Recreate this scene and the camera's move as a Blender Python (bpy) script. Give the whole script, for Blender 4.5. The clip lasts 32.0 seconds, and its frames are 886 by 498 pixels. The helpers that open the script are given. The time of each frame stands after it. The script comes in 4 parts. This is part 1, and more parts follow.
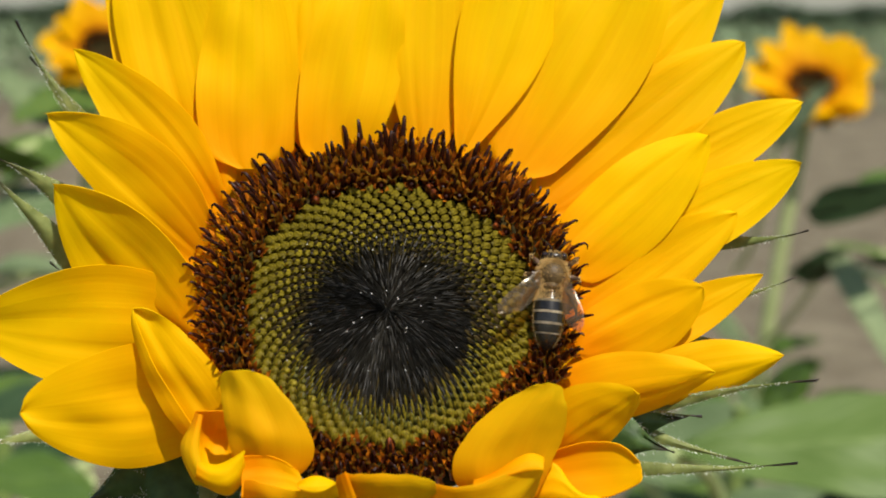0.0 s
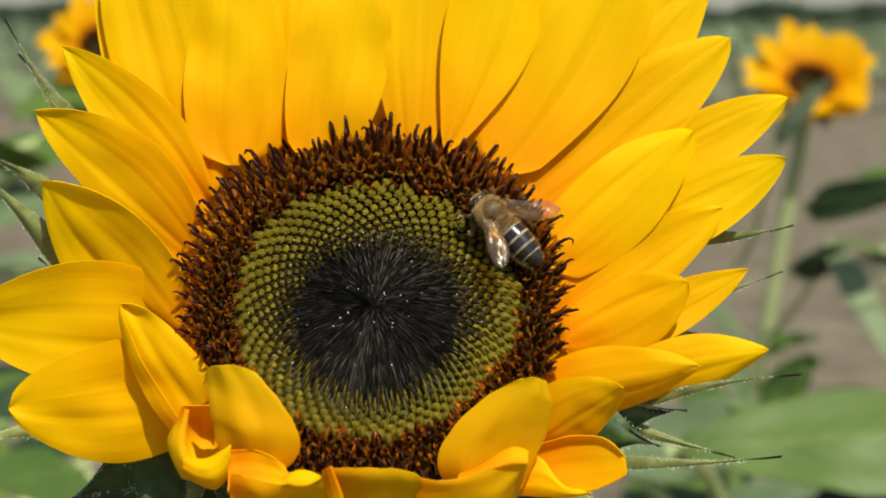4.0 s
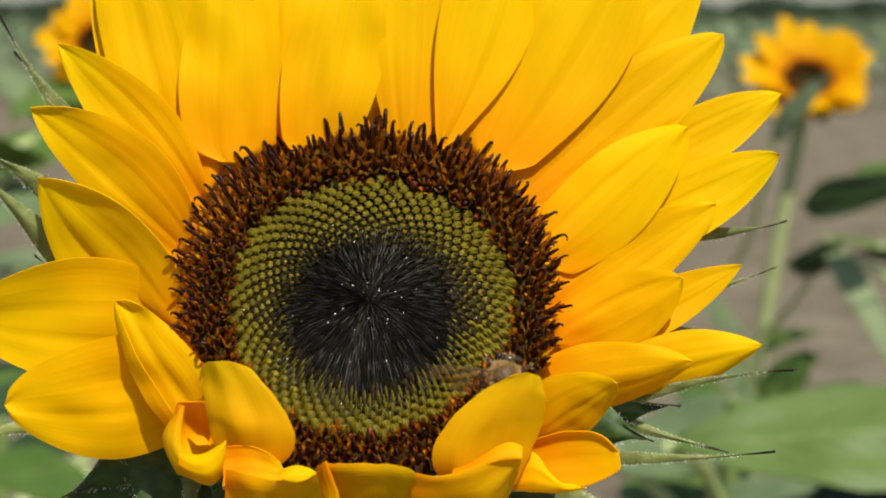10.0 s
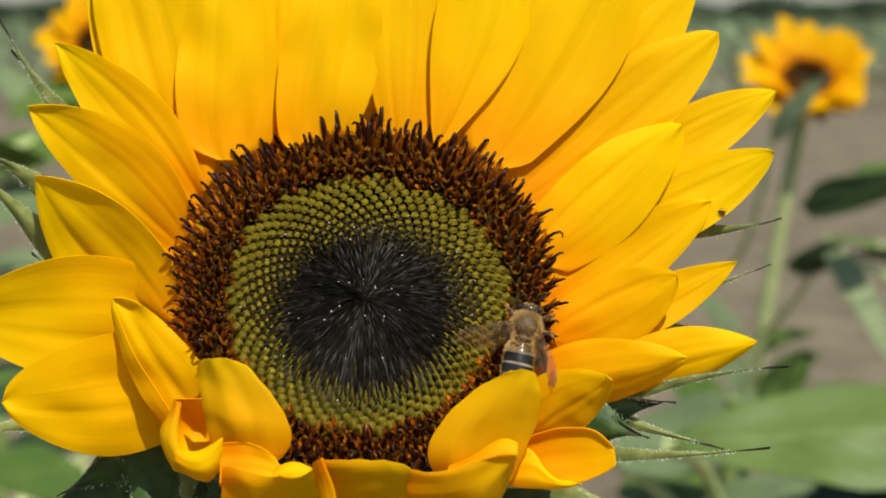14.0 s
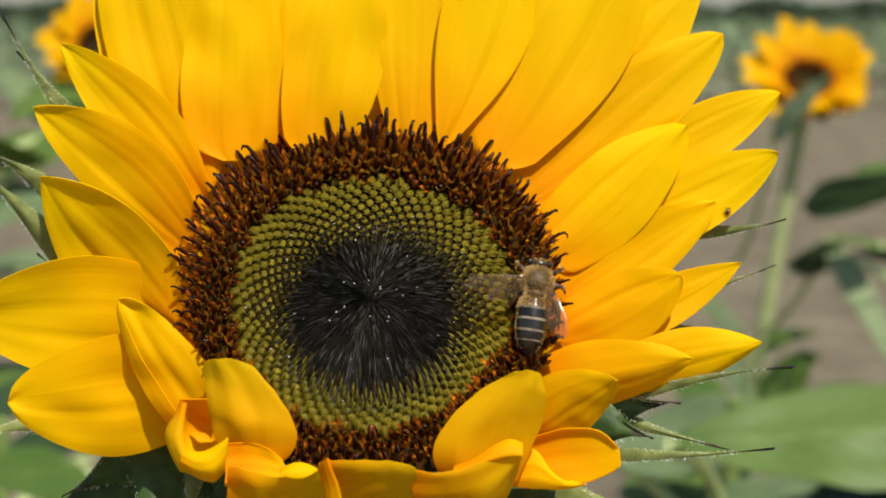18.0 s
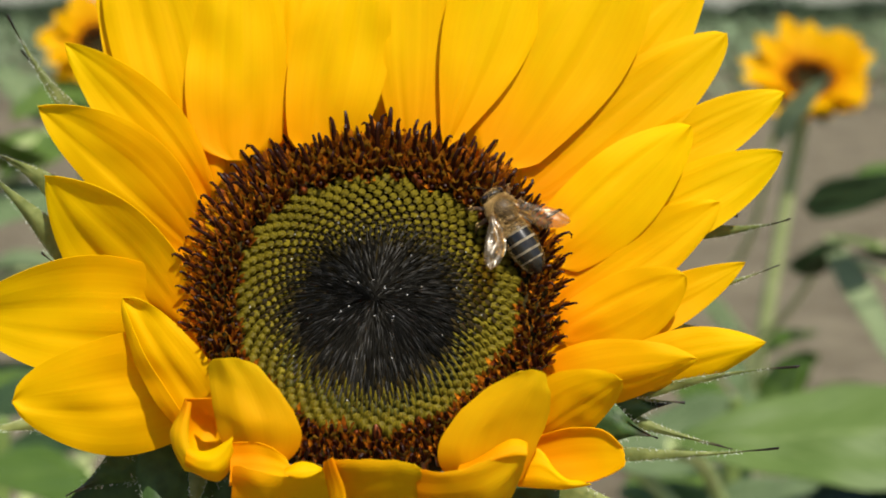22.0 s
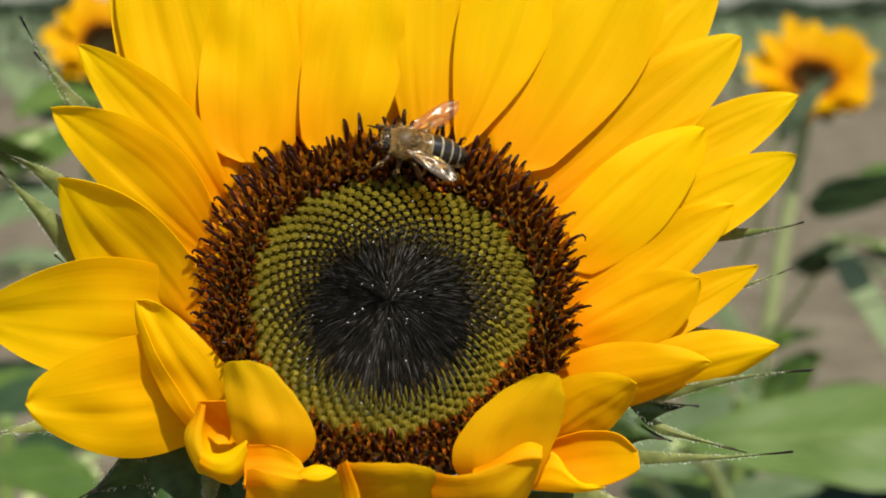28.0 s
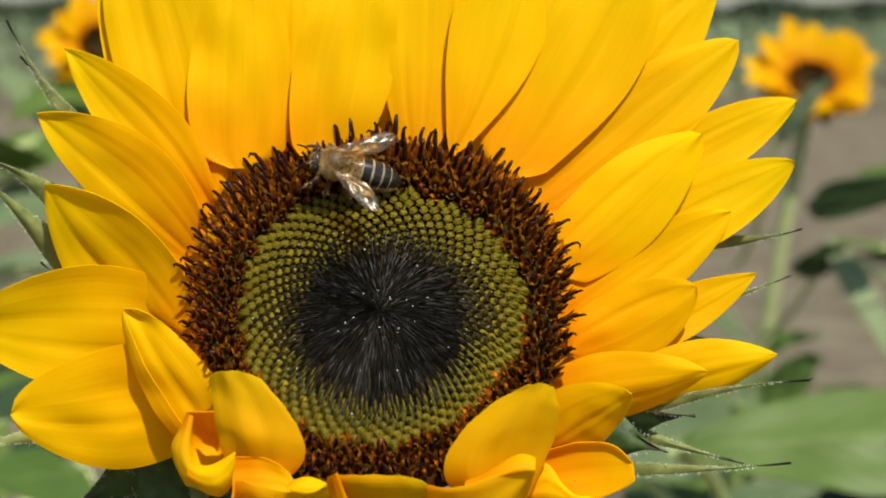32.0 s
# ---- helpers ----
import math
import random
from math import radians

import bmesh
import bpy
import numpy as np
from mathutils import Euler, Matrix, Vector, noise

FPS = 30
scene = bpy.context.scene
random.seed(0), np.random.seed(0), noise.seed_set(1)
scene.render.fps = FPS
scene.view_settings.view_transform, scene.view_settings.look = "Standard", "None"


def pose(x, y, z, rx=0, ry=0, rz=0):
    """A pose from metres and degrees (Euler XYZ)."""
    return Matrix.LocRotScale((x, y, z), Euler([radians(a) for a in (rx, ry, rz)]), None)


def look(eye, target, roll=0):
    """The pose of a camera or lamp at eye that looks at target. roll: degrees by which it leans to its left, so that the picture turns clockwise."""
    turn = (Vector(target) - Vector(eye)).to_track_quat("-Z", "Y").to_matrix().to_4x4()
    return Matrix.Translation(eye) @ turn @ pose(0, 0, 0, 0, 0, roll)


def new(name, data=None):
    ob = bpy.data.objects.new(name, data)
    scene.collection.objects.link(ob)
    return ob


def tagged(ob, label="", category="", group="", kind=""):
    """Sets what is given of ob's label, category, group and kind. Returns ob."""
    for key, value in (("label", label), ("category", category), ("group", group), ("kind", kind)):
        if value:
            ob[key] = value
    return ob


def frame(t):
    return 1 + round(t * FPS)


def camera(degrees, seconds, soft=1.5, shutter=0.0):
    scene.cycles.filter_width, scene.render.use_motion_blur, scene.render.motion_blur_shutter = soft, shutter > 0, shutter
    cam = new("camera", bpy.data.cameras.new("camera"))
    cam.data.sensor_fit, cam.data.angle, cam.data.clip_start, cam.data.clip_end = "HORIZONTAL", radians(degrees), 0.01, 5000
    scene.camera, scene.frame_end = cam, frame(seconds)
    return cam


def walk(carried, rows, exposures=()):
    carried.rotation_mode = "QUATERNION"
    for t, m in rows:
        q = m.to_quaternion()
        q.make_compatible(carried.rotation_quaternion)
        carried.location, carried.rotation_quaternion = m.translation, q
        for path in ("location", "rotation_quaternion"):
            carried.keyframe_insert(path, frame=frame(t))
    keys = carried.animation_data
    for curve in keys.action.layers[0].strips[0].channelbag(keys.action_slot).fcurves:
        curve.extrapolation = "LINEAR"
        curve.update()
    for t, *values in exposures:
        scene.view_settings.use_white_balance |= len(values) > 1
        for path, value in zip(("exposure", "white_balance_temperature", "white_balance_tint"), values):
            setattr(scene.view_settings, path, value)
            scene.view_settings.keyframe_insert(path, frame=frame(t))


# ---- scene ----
cam = camera(26, 32.0, soft=1.8)
cam.data.dof.use_dof, cam.data.dof.focus_distance, cam.data.dof.aperture_fstop = True, 0.259, 33
PATH = [
    (0, pose(-0.00210, 0.00182, 0.75017, 83.0858, -0.1738, 0.0135)),
    (0.5, pose(-0.00189, 0.00179, 0.75014, 83.0811, -0.1768, 0.0140)),
    (1, pose(-0.00152, 0.00180, 0.75007, 83.0767, -0.1645, 0.0163)),
    (1.5, pose(-0.00119, 0.00167, 0.75000, 83.0743, -0.1388, 0.0174)),
    (2, pose(-0.00087, 0.00175, 0.74992, 83.0709, -0.1158, 0.0205)),
    (2.5, pose(-0.00040, 0.00079, 0.74993, 83.0696, -0.0624, 0.0327)),
    (3, pose(-0.00003, 0.00043, 0.74992, 83.0619, -0.0491, 0.0485)),
    (3.5, pose(0.00011, 0.00036, 0.74993, 83.0510, -0.0691, 0.0612)),
    (5.5, pose(-0.00020, 0.00084, 0.75014, 82.9500, -0.0553, 0.0456)),
    (6, pose(0.00020, 0.00006, 0.75016, 82.9512, -0.0153, 0.0478)),
    (6.5, pose(0.00045, 0.00004, 0.75014, 82.9485, -0.0016, 0.0431)),
    (7, pose(0.00041, -0.00049, 0.75019, 82.9427, -0.0111, 0.0356)),
    (7.5, pose(0.00013, -0.00027, 0.75014, 82.9386, -0.0129, 0.0200)),
    (8, pose(-0.00011, -0.00047, 0.75011, 82.9362, -0.0005, 0.0077)),
    (8.5, pose(-0.00014, -0.00058, 0.75007, 82.9346, 0.0150, 0.0010)),
    (9, pose(0.00005, -0.00038, 0.75004, 82.9311, 0.0070, 0.0017)),
    (9.5, pose(0.00036, -0.00058, 0.75005, 82.9306, 0.0097, 0.0056)),
    (10, pose(0.00062, -0.00044, 0.75000, 82.9348, 0.0281, 0.0049)),
    (10.5, pose(0.00081, -0.00078, 0.74997, 82.9389, 0.0353, 0.0053)),
    (11, pose(0.00088, -0.00068, 0.74991, 82.9407, 0.0289, 0.0027)),
    (11.5, pose(0.00090, -0.00097, 0.74985, 82.9450, 0.0471, -0.0015)),
    (12, pose(0.00087, -0.00108, 0.74981, 82.9462, 0.0591, -0.0058)),
    (12.5, pose(0.00092, -0.00132, 0.74980, 82.9465, 0.0771, -0.0073)),
    (13, pose(0.00102, -0.00117, 0.74973, 82.9449, 0.0680, -0.0051)),
    (13.5, pose(0.00113, -0.00131, 0.74971, 82.9446, 0.0704, -0.0013)),
    (14, pose(0.00120, -0.00135, 0.74970, 82.9452, 0.0802, 0.0024)),
    (14.5, pose(0.00122, -0.00139, 0.74972, 82.9441, 0.0799, 0.0063)),
    (16.5, pose(0.00059, -0.00159, 0.74982, 82.9456, 0.0456, 0.0274)),
    (17, pose(0.00054, -0.00169, 0.74982, 82.9495, 0.0640, 0.0233)),
    (17.5, pose(0.00054, -0.00161, 0.74982, 82.9527, 0.0711, 0.0194)),
    (18, pose(0.00058, -0.00171, 0.74981, 82.9533, 0.0582, 0.0182)),
    (18.5, pose(0.00059, -0.00177, 0.74978, 82.9558, 0.0598, 0.0149)),
    (19, pose(0.00063, -0.00199, 0.74976, 82.9580, 0.0659, 0.0149)),
    (19.5, pose(0.00057, -0.00217, 0.74976, 82.9597, 0.0766, 0.0131)),
    (20, pose(0.00041, -0.00201, 0.74974, 82.9583, 0.0679, 0.0103)),
    (20.5, pose(0.00020, -0.00219, 0.74975, 82.9586, 0.0708, 0.0080)),
    (21, pose(-0.00003, -0.00215, 0.74975, 82.9572, 0.0564, 0.0064)),
    (21.5, pose(-0.00005, -0.00221, 0.74978, 82.9534, 0.0189, 0.0136)),
    (22, pose(-0.00005, -0.00182, 0.74976, 82.9539, 0.0203, 0.0161)),
    (22.5, pose(-0.00011, -0.00211, 0.74983, 82.9523, 0.0126, 0.0204)),
    (23, pose(-0.00020, -0.00200, 0.74986, 82.9524, 0.0215, 0.0219)),
    (23.5, pose(-0.00030, -0.00234, 0.74994, 82.9514, 0.0328, 0.0265)),
    (24, pose(-0.00049, -0.00210, 0.74995, 82.9466, 0.0250, 0.0308)),
    (24.5, pose(-0.00091, -0.00216, 0.75004, 82.9382, 0.0145, 0.0305)),
    (25, pose(-0.00162, -0.00213, 0.75018, 82.9256, -0.0016, 0.0215)),
    (25.5, pose(-0.00227, -0.00183, 0.75025, 82.9121, -0.0491, 0.0149)),
    (27.5, pose(-0.00197, -0.00118, 0.75034, 82.8867, -0.0925, 0.0703)),
    (28, pose(-0.00176, -0.00139, 0.75033, 82.8956, -0.0628, 0.0657)),
    (28.5, pose(-0.00161, -0.00133, 0.75030, 82.9028, -0.0759, 0.0576)),
    (29, pose(-0.00142, -0.00112, 0.75019, 82.9175, -0.0576, 0.0467)),
    (29.5, pose(-0.00113, -0.00139, 0.75016, 82.9334, -0.0342, 0.0438)),
    (30, pose(-0.00067, -0.00119, 0.75017, 82.9455, -0.0241, 0.0511)),
    (30.5, pose(-0.00041, -0.00037, 0.75026, 82.9512, -0.0150, 0.0532)),
    (31, pose(-0.00043, 0.00062, 0.75048, 82.9478, -0.0293, 0.0529)),
    (31.5, pose(-0.00064, 0.00207, 0.75057, 82.9443, -0.0509, 0.0475)),
    (32, pose(-0.00082, 0.00285, 0.75065, 82.9401, -0.0658, 0.0439)),
]
walk(cam, PATH)

# ---- light ----
SUN_AZIMUTH, SUN_ELEVATION = 155.0, 57.0     # compass degrees of the sun, camera looks to 0
world = bpy.data.worlds.new("sky")
scene.world = world
world.use_nodes = True
sky = world.node_tree.nodes.new("ShaderNodeTexSky")
sky.sky_type, sky.sun_disc = "NISHITA", False
sky.sun_elevation, sky.sun_rotation = radians(SUN_ELEVATION), radians(SUN_AZIMUTH)
background = world.node_tree.nodes["Background"]
background.inputs["Strength"].default_value = 0.1
world.node_tree.links.new(sky.outputs["Color"], background.inputs["Color"])
sun_data = bpy.data.lights.new("sun", "SUN")
sun_data.energy, sun_data.angle, sun_data.color = 4.8, radians(0.55), (1.0, 0.95, 0.87)
sun = new("sun", sun_data)
_a, _e = radians(SUN_AZIMUTH), radians(SUN_ELEVATION)
SUN_WAY = Vector((math.sin(_a) * math.cos(_e), math.cos(_a) * math.cos(_e), math.sin(_e)))
sun.matrix_basis = look(SUN_WAY * 20, (0, 0, 0))
scene.view_settings.exposure = 0.24


# ---- materials ----
class Nodes:
    """A node material with a few shortcuts."""

    def __init__(self, name):
        self.mat = bpy.data.materials.new(name)
        self.mat.use_nodes = True
        self.tree = self.mat.node_tree
        self.bsdf = self.tree.nodes["Principled BSDF"]
        self.out = self.tree.nodes["Material Output"]

    def add(self, kind, **values):
        node = self.tree.nodes.new("ShaderNode" + kind)
        for key, value in values.items():
            node.inputs[key].default_value = value
        return node

    def link(self, a, b):
        self.tree.links.new(a, b)

    def noise(self, scale, detail=4.0, coords="Object", stretch=None):
        node = self.add("TexNoise", Scale=scale, Detail=detail)
        where = self.add("TexCoord").outputs[coords]
        if stretch:
            mapping = self.add("Mapping", Scale=stretch)
            self.link(where, mapping.inputs["Vector"])
            where = mapping.outputs["Vector"]
        self.link(where, node.inputs["Vector"])
        return node.outputs["Fac"]

    def ramp(self, fac, *stops):
        node = self.add("ValToRGB")
        els = node.color_ramp.elements
        while len(els) < len(stops):
            els.new(0.5)
        for el, (pos, col) in zip(els, stops):
            el.position, el.color = pos, (*col, 1) if len(col) == 3 else col
        self.link(fac, node.inputs["Fac"])
        return node.outputs["Color"]

    def mix(self, fac, a, b, kind="MIX"):
        node = self.tree.nodes.new("ShaderNodeMix")
        node.data_type, node.blend_type = "RGBA", kind
        for socket, value in ((node.inputs[0], fac), (node.inputs[6], a), (node.inputs[7], b)):
            if hasattr(value, "is_output"):
                self.link(value, socket)
            else:
                socket.default_value = value if not isinstance(value, tuple) else (*value, 1)
        return node.outputs[2]

    def bump(self, height, strength, distance):
        node = self.add("Bump", Strength=strength, Distance=distance)
        self.link(height, node.inputs["Height"])
        self.link(node.outputs["Normal"], self.bsdf.inputs["Normal"])
        return node.outputs["Normal"]

    def colour(self, socket):
        self.link(socket, self.bsdf.inputs["Base Color"])

    def rough(self, value, specular=0.5):
        self.bsdf.inputs["Roughness"].default_value = value
        self.bsdf.inputs["Specular IOR Level"].default_value = specular

    def leafy(self, colour, share, tint):
        """Lets a share of the light through, as thin petals and leaves do."""
        thin = self.add("BsdfTranslucent")
        self.link(self.mix(0.5, colour, tint), thin.inputs["Color"])
        both = self.add("MixShader", Fac=share)
        self.link(self.bsdf.outputs[0], both.inputs[1])
        self.link(thin.outputs[0], both.inputs[2])
        self.link(both.outputs[0], self.out.inputs["Surface"])


def petal_material(name, base, middle, tip, share=0.47):
    n = Nodes(name)
    uv = n.add("SeparateXYZ")
    n.link(n.add("TexCoord").outputs["UV"], uv.inputs["Vector"])
    along = n.ramp(uv.outputs["Y"], (0.0, base), (0.1, base), (0.36, middle), (1.0, tip))
    patches = n.ramp(n.noise(60, 3), (0.3, (0.95, 0.90, 0.8)), (0.7, (1.0, 1.0, 1.0)))
    colour = n.mix(1.0, along, patches, "MULTIPLY")
    veins = n.noise(1.0, 3, "UV", (34, 0.8, 1))
    colour = n.mix(1.0, colour, n.ramp(veins, (0.3, (0.97, 0.92, 0.8)), (0.62, (1, 1, 1))), "MULTIPLY")
    info = n.add("ObjectInfo")
    colour = n.mix(1.0, colour, n.ramp(info.outputs["Random"], (0.0, (0.96, 0.9, 0.9)), (1.0, (1, 1.03, 1))), "MULTIPLY")
    n.colour(colour)
    n.rough(0.55, 0.06)
    n.bump(veins, 0.14, 0.0004)
    n.leafy(colour, share, (1.0, 0.82, 0.1))
    return n.mat


def plain(name, dark, light, scale, rough=0.6, specular=0.4, bump=0.3, depth=0.0005, share=0.0, coords="Object", stretch=None):
    n = Nodes(name)
    fac = n.noise(scale, 5, coords, stretch)
    colour = n.ramp(fac, (0.3, dark), (0.7, light))
    info = n.add("ObjectInfo")
    colour = n.mix(1.0, colour, n.ramp(info.outputs["Random"], (0.0, (0.8, 0.8, 0.8)), (1.0, (1.15, 1.15, 1.15))), "MULTIPLY")
    n.colour(colour)
    n.rough(rough, specular)
    if bump:
        n.bump(fac, bump, depth)
    if share:
        n.leafy(colour, share, (0.45, 0.4, 0.05))
    return n.mat


def leaf_material(name, dark, light, vein, share=0.25, rough=0.5):
    n = Nodes(name)
    uv = n.add("SeparateXYZ")
    n.link(n.add("TexCoord").outputs["UV"], uv.inputs["Vector"])
    # the midrib and slanting side veins, from the leaf's own coordinates
    off = n.add("Math")
    off.operation = "SUBTRACT"
    n.link(uv.outputs["X"], off.inputs[0])
    off.inputs[1].default_value = 0.5
    away = n.add("Math")
    away.operation = "ABSOLUTE"
    n.link(off.outputs[0], away.inputs[0])
    slant = n.add("Math")
    slant.operation = "SUBTRACT"
    n.link(uv.outputs["Y"], slant.inputs[0])
    n.link(away.outputs[0], slant.inputs[1])
    wave = n.add("Math")
    wave.operation = "PINGPONG"
    n.link(slant.outputs[0], wave.inputs[0])
    wave.inputs[1].default_value = 0.06
    side = n.ramp(wave.outputs[0], (0.0, (1, 1, 1)), (0.012, (0, 0, 0)))
    mid = n.ramp(away.outputs[0], (0.0, (1, 1, 1)), (0.03, (0, 0, 0)))
    lines = n.mix(1.0, side, mid, "ADD")
    fac = n.noise(22, 5)
    blade = n.ramp(fac, (0.3, dark), (0.7, light))
    colour = n.mix(lines, blade, vein)
    info = n.add("ObjectInfo")
    colour = n.mix(1.0, colour, n.ramp(info.outputs["Random"], (0.0, (0.8, 0.85, 0.8)), (1.0, (1.15, 1.1, 1.1))), "MULTIPLY")
    n.colour(colour)
    n.rough(rough, 0.2)
    n.bump(fac, 0.4, 0.002)
    n.leafy(colour, share, (0.16, 0.26, 0.03))
    return n.mat


PETAL = petal_material("petal", (0.96, 0.46, 0.0), (0.97, 0.615, 0.0), (0.96, 0.695, 0.0))
DEEP_PETAL = petal_material("deep_petal", (0.96, 0.39, 0.0), (0.96, 0.55, 0.0), (0.95, 0.635, 0.0))
PETAL_BACK = petal_material("petal_back", (0.92, 0.35, 0.001), (0.84, 0.48, 0.002), (0.72, 0.55, 0.004))
PETAL_FAR = petal_material("petal_far", (0.76, 0.30, 0.001), (0.86, 0.50, 0.001), (0.88, 0.58, 0.002))


def bract_material(name, dark, light):
    """Yellow-green scales whose long tips dry to brown."""
    n = Nodes(name)
    uv = n.add("SeparateXYZ")
    n.link(n.add("TexCoord").outputs["UV"], uv.inputs["Vector"])
    fac = n.noise(400, 5)
    green = n.ramp(fac, (0.3, dark), (0.7, light))
    dry = n.ramp(uv.outputs["Y"], (0.0, (0, 0, 0)), (0.74, (0, 0, 0)), (0.9, (1, 1, 1)))
    colour = n.mix(dry, green, (0.035, 0.024, 0.017))
    n.colour(colour)
    n.rough(0.55, 0.3)
    n.bump(fac, 0.5, 0.0004)
    n.leafy(colour, 0.15, (0.25, 0.32, 0.05))
    return n.mat


BRACT = bract_material("bract", (0.13, 0.16, 0.038), (0.27, 0.30, 0.09))
# broad bracts: darker green, with the shade under the petals put into the colour
SHADED_BRACT = bract_material("shaded_bract", (0.025, 0.055, 0.010), (0.065, 0.12, 0.028))
BRISTLE = plain("bristle", (0.5, 0.55, 0.42), (0.7, 0.72, 0.6), 300, 0.4, 0.5, 0)
RECEPTACLE = plain("receptacle", (0.012, 0.009, 0.003), (0.045, 0.032, 0.010), 900, 0.8, 0.03)
COROLLA = plain("corolla", (0.06, 0.009, 0.002), (0.46, 0.115, 0.008), 1100, 0.16, 0.8, 0.3, 0.0002, 0.25)
LOBE = plain("lobe", (0.17, 0.016, 0.002), (0.88, 0.29, 0.014), 1100, 0.16, 0.8, 0.3, 0.0002, 0.3)
ANTHER = plain("anther", (0.006, 0.002, 0.0014), (0.045, 0.011, 0.004), 1500, 0.4, 0.12, 0.3, 0.0001)
RED_BUD = plain("red_bud", (0.05, 0.009, 0.002), (0.20, 0.045, 0.006), 1500, 0.35, 0.3, 0.2, 0.0002)
GREEN_BUD = plain("green_bud", (0.075, 0.056, 0.004), (0.225, 0.172, 0.010), 1300, 0.5, 0.12, 0.4, 0.0002, 0.1)
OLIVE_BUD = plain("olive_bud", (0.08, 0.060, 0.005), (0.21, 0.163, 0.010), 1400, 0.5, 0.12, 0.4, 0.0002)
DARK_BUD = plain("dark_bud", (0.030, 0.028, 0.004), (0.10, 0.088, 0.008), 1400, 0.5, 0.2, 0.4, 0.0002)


def chaff_material():
    """Black glossy scales, some of them paler and greyer than the rest."""
    n = Nodes("chaff")
    island = n.add("NewGeometry").outputs["Random Per Island"]
    colour = n.ramp(island, (0.0, (0.006, 0.0052, 0.0035)), (0.5, (0.020, 0.018, 0.013)), (0.8, (0.045, 0.041, 0.032)), (1.0, (0.15, 0.14, 0.125)))
    n.colour(colour)
    n.rough(0.3, 0.5)
    return n.mat


CHAFF = chaff_material()
OUTER_CHAFF = plain("outer_chaff", (0.012, 0.008, 0.003), (0.060, 0.042, 0.012), 2500, 0.45, 0.2, 0.3, 0.0001)
GREEN_SCALE = plain("green_scale", (0.075, 0.058, 0.006), (0.23, 0.18, 0.014), 1500, 0.5, 0.15, 0.3, 0.0001)
STEM_PALE = plain("stem_pale", (0.30, 0.36, 0.13), (0.44, 0.48, 0.22), 90, 0.6, 0.3, 0.2, 0.0005)
STEM = plain("stem", (0.13, 0.19, 0.04), (0.24, 0.31, 0.09), 120, 0.55, 0.4, 0.3, 0.0005, 0, "Object", (1, 1, 0.2))
LEAF = leaf_material("leaf", (0.060, 0.115, 0.019), (0.115, 0.185, 0.034), (0.15, 0.22, 0.055))
LEAF_FRESH = leaf_material("leaf_fresh", (0.085, 0.145, 0.030), (0.145, 0.215, 0.056), (0.19, 0.26, 0.085))
# darker copy of the leaf: shade on leaves and in gaps put into the colour
LEAF_SHADED = leaf_material("leaf_shaded", (0.018, 0.038, 0.014), (0.035, 0.065, 0.025), (0.07, 0.11, 0.04), 0.1)
LEAF_PALE = leaf_material("leaf_pale", (0.12, 0.175, 0.075), (0.205, 0.265, 0.125), (0.30, 0.35, 0.19))
DROP = Nodes("resin_drop")
DROP.bsdf.inputs["Base Color"].default_value = (0.9, 0.88, 0.8, 1)
DROP.bsdf.inputs["Transmission Weight"].default_value = 0.5
DROP.rough(0.05, 1.0)
DROP = DROP.mat


def soil_material():
    n = Nodes("soil")
    big = n.noise(5.0, 6)
    fine = n.noise(45, 6)
    colour = n.mix(0.45, n.ramp(big, (0.36, (0.095, 0.076, 0.046)), (0.64, (0.235, 0.198, 0.128))),
                   n.ramp(fine, (0.3, (0.076, 0.061, 0.036)), (0.72, (0.26, 0.217, 0.140))))
    n.colour(colour)
    n.rough(0.95, 0.15)
    n.bump(fine, 0.8, 0.03)
    return n.mat


SOIL = soil_material()
FIELD = plain("field_leaves", (0.09, 0.13, 0.06), (0.19, 0.25, 0.13), 1.2, 0.6, 0.3, 0)
HEDGE = plain("hedge_leaves", (0.03, 0.06, 0.025), (0.08, 0.12, 0.05), 0.6, 0.7, 0.3, 0)


# ---- helpers of this scene ----
def part(name, bm, material, parent=None, label="", m=None, smooth=True):
    """One mesh object under a thing or a part; material may be a list."""
    mesh = bpy.data.meshes.new(name)
    bm.to_mesh(mesh)
    bm.free()
    return link_part(name, mesh, material, parent, label, m, smooth)


def link_part(name, mesh, material=None, parent=None, label="", m=None, smooth=True):
    if material is not None and not mesh.materials:
        for one in material if isinstance(material, list) else [material]:
            mesh.materials.append(one)
    if smooth:
        mesh.shade_smooth()
        mesh.set_sharp_from_angle(angle=radians(50))
    ob = new(name, mesh)
    ob.parent = parent
    if m is not None:
        ob.matrix_basis = m
    return tagged(ob, label)


def thing(name, label, category, m, group="", kind=""):
    ob = new(name)
    ob.empty_display_size = 0.02
    ob.matrix_basis = m
    return tagged(ob, label, category, group, kind)


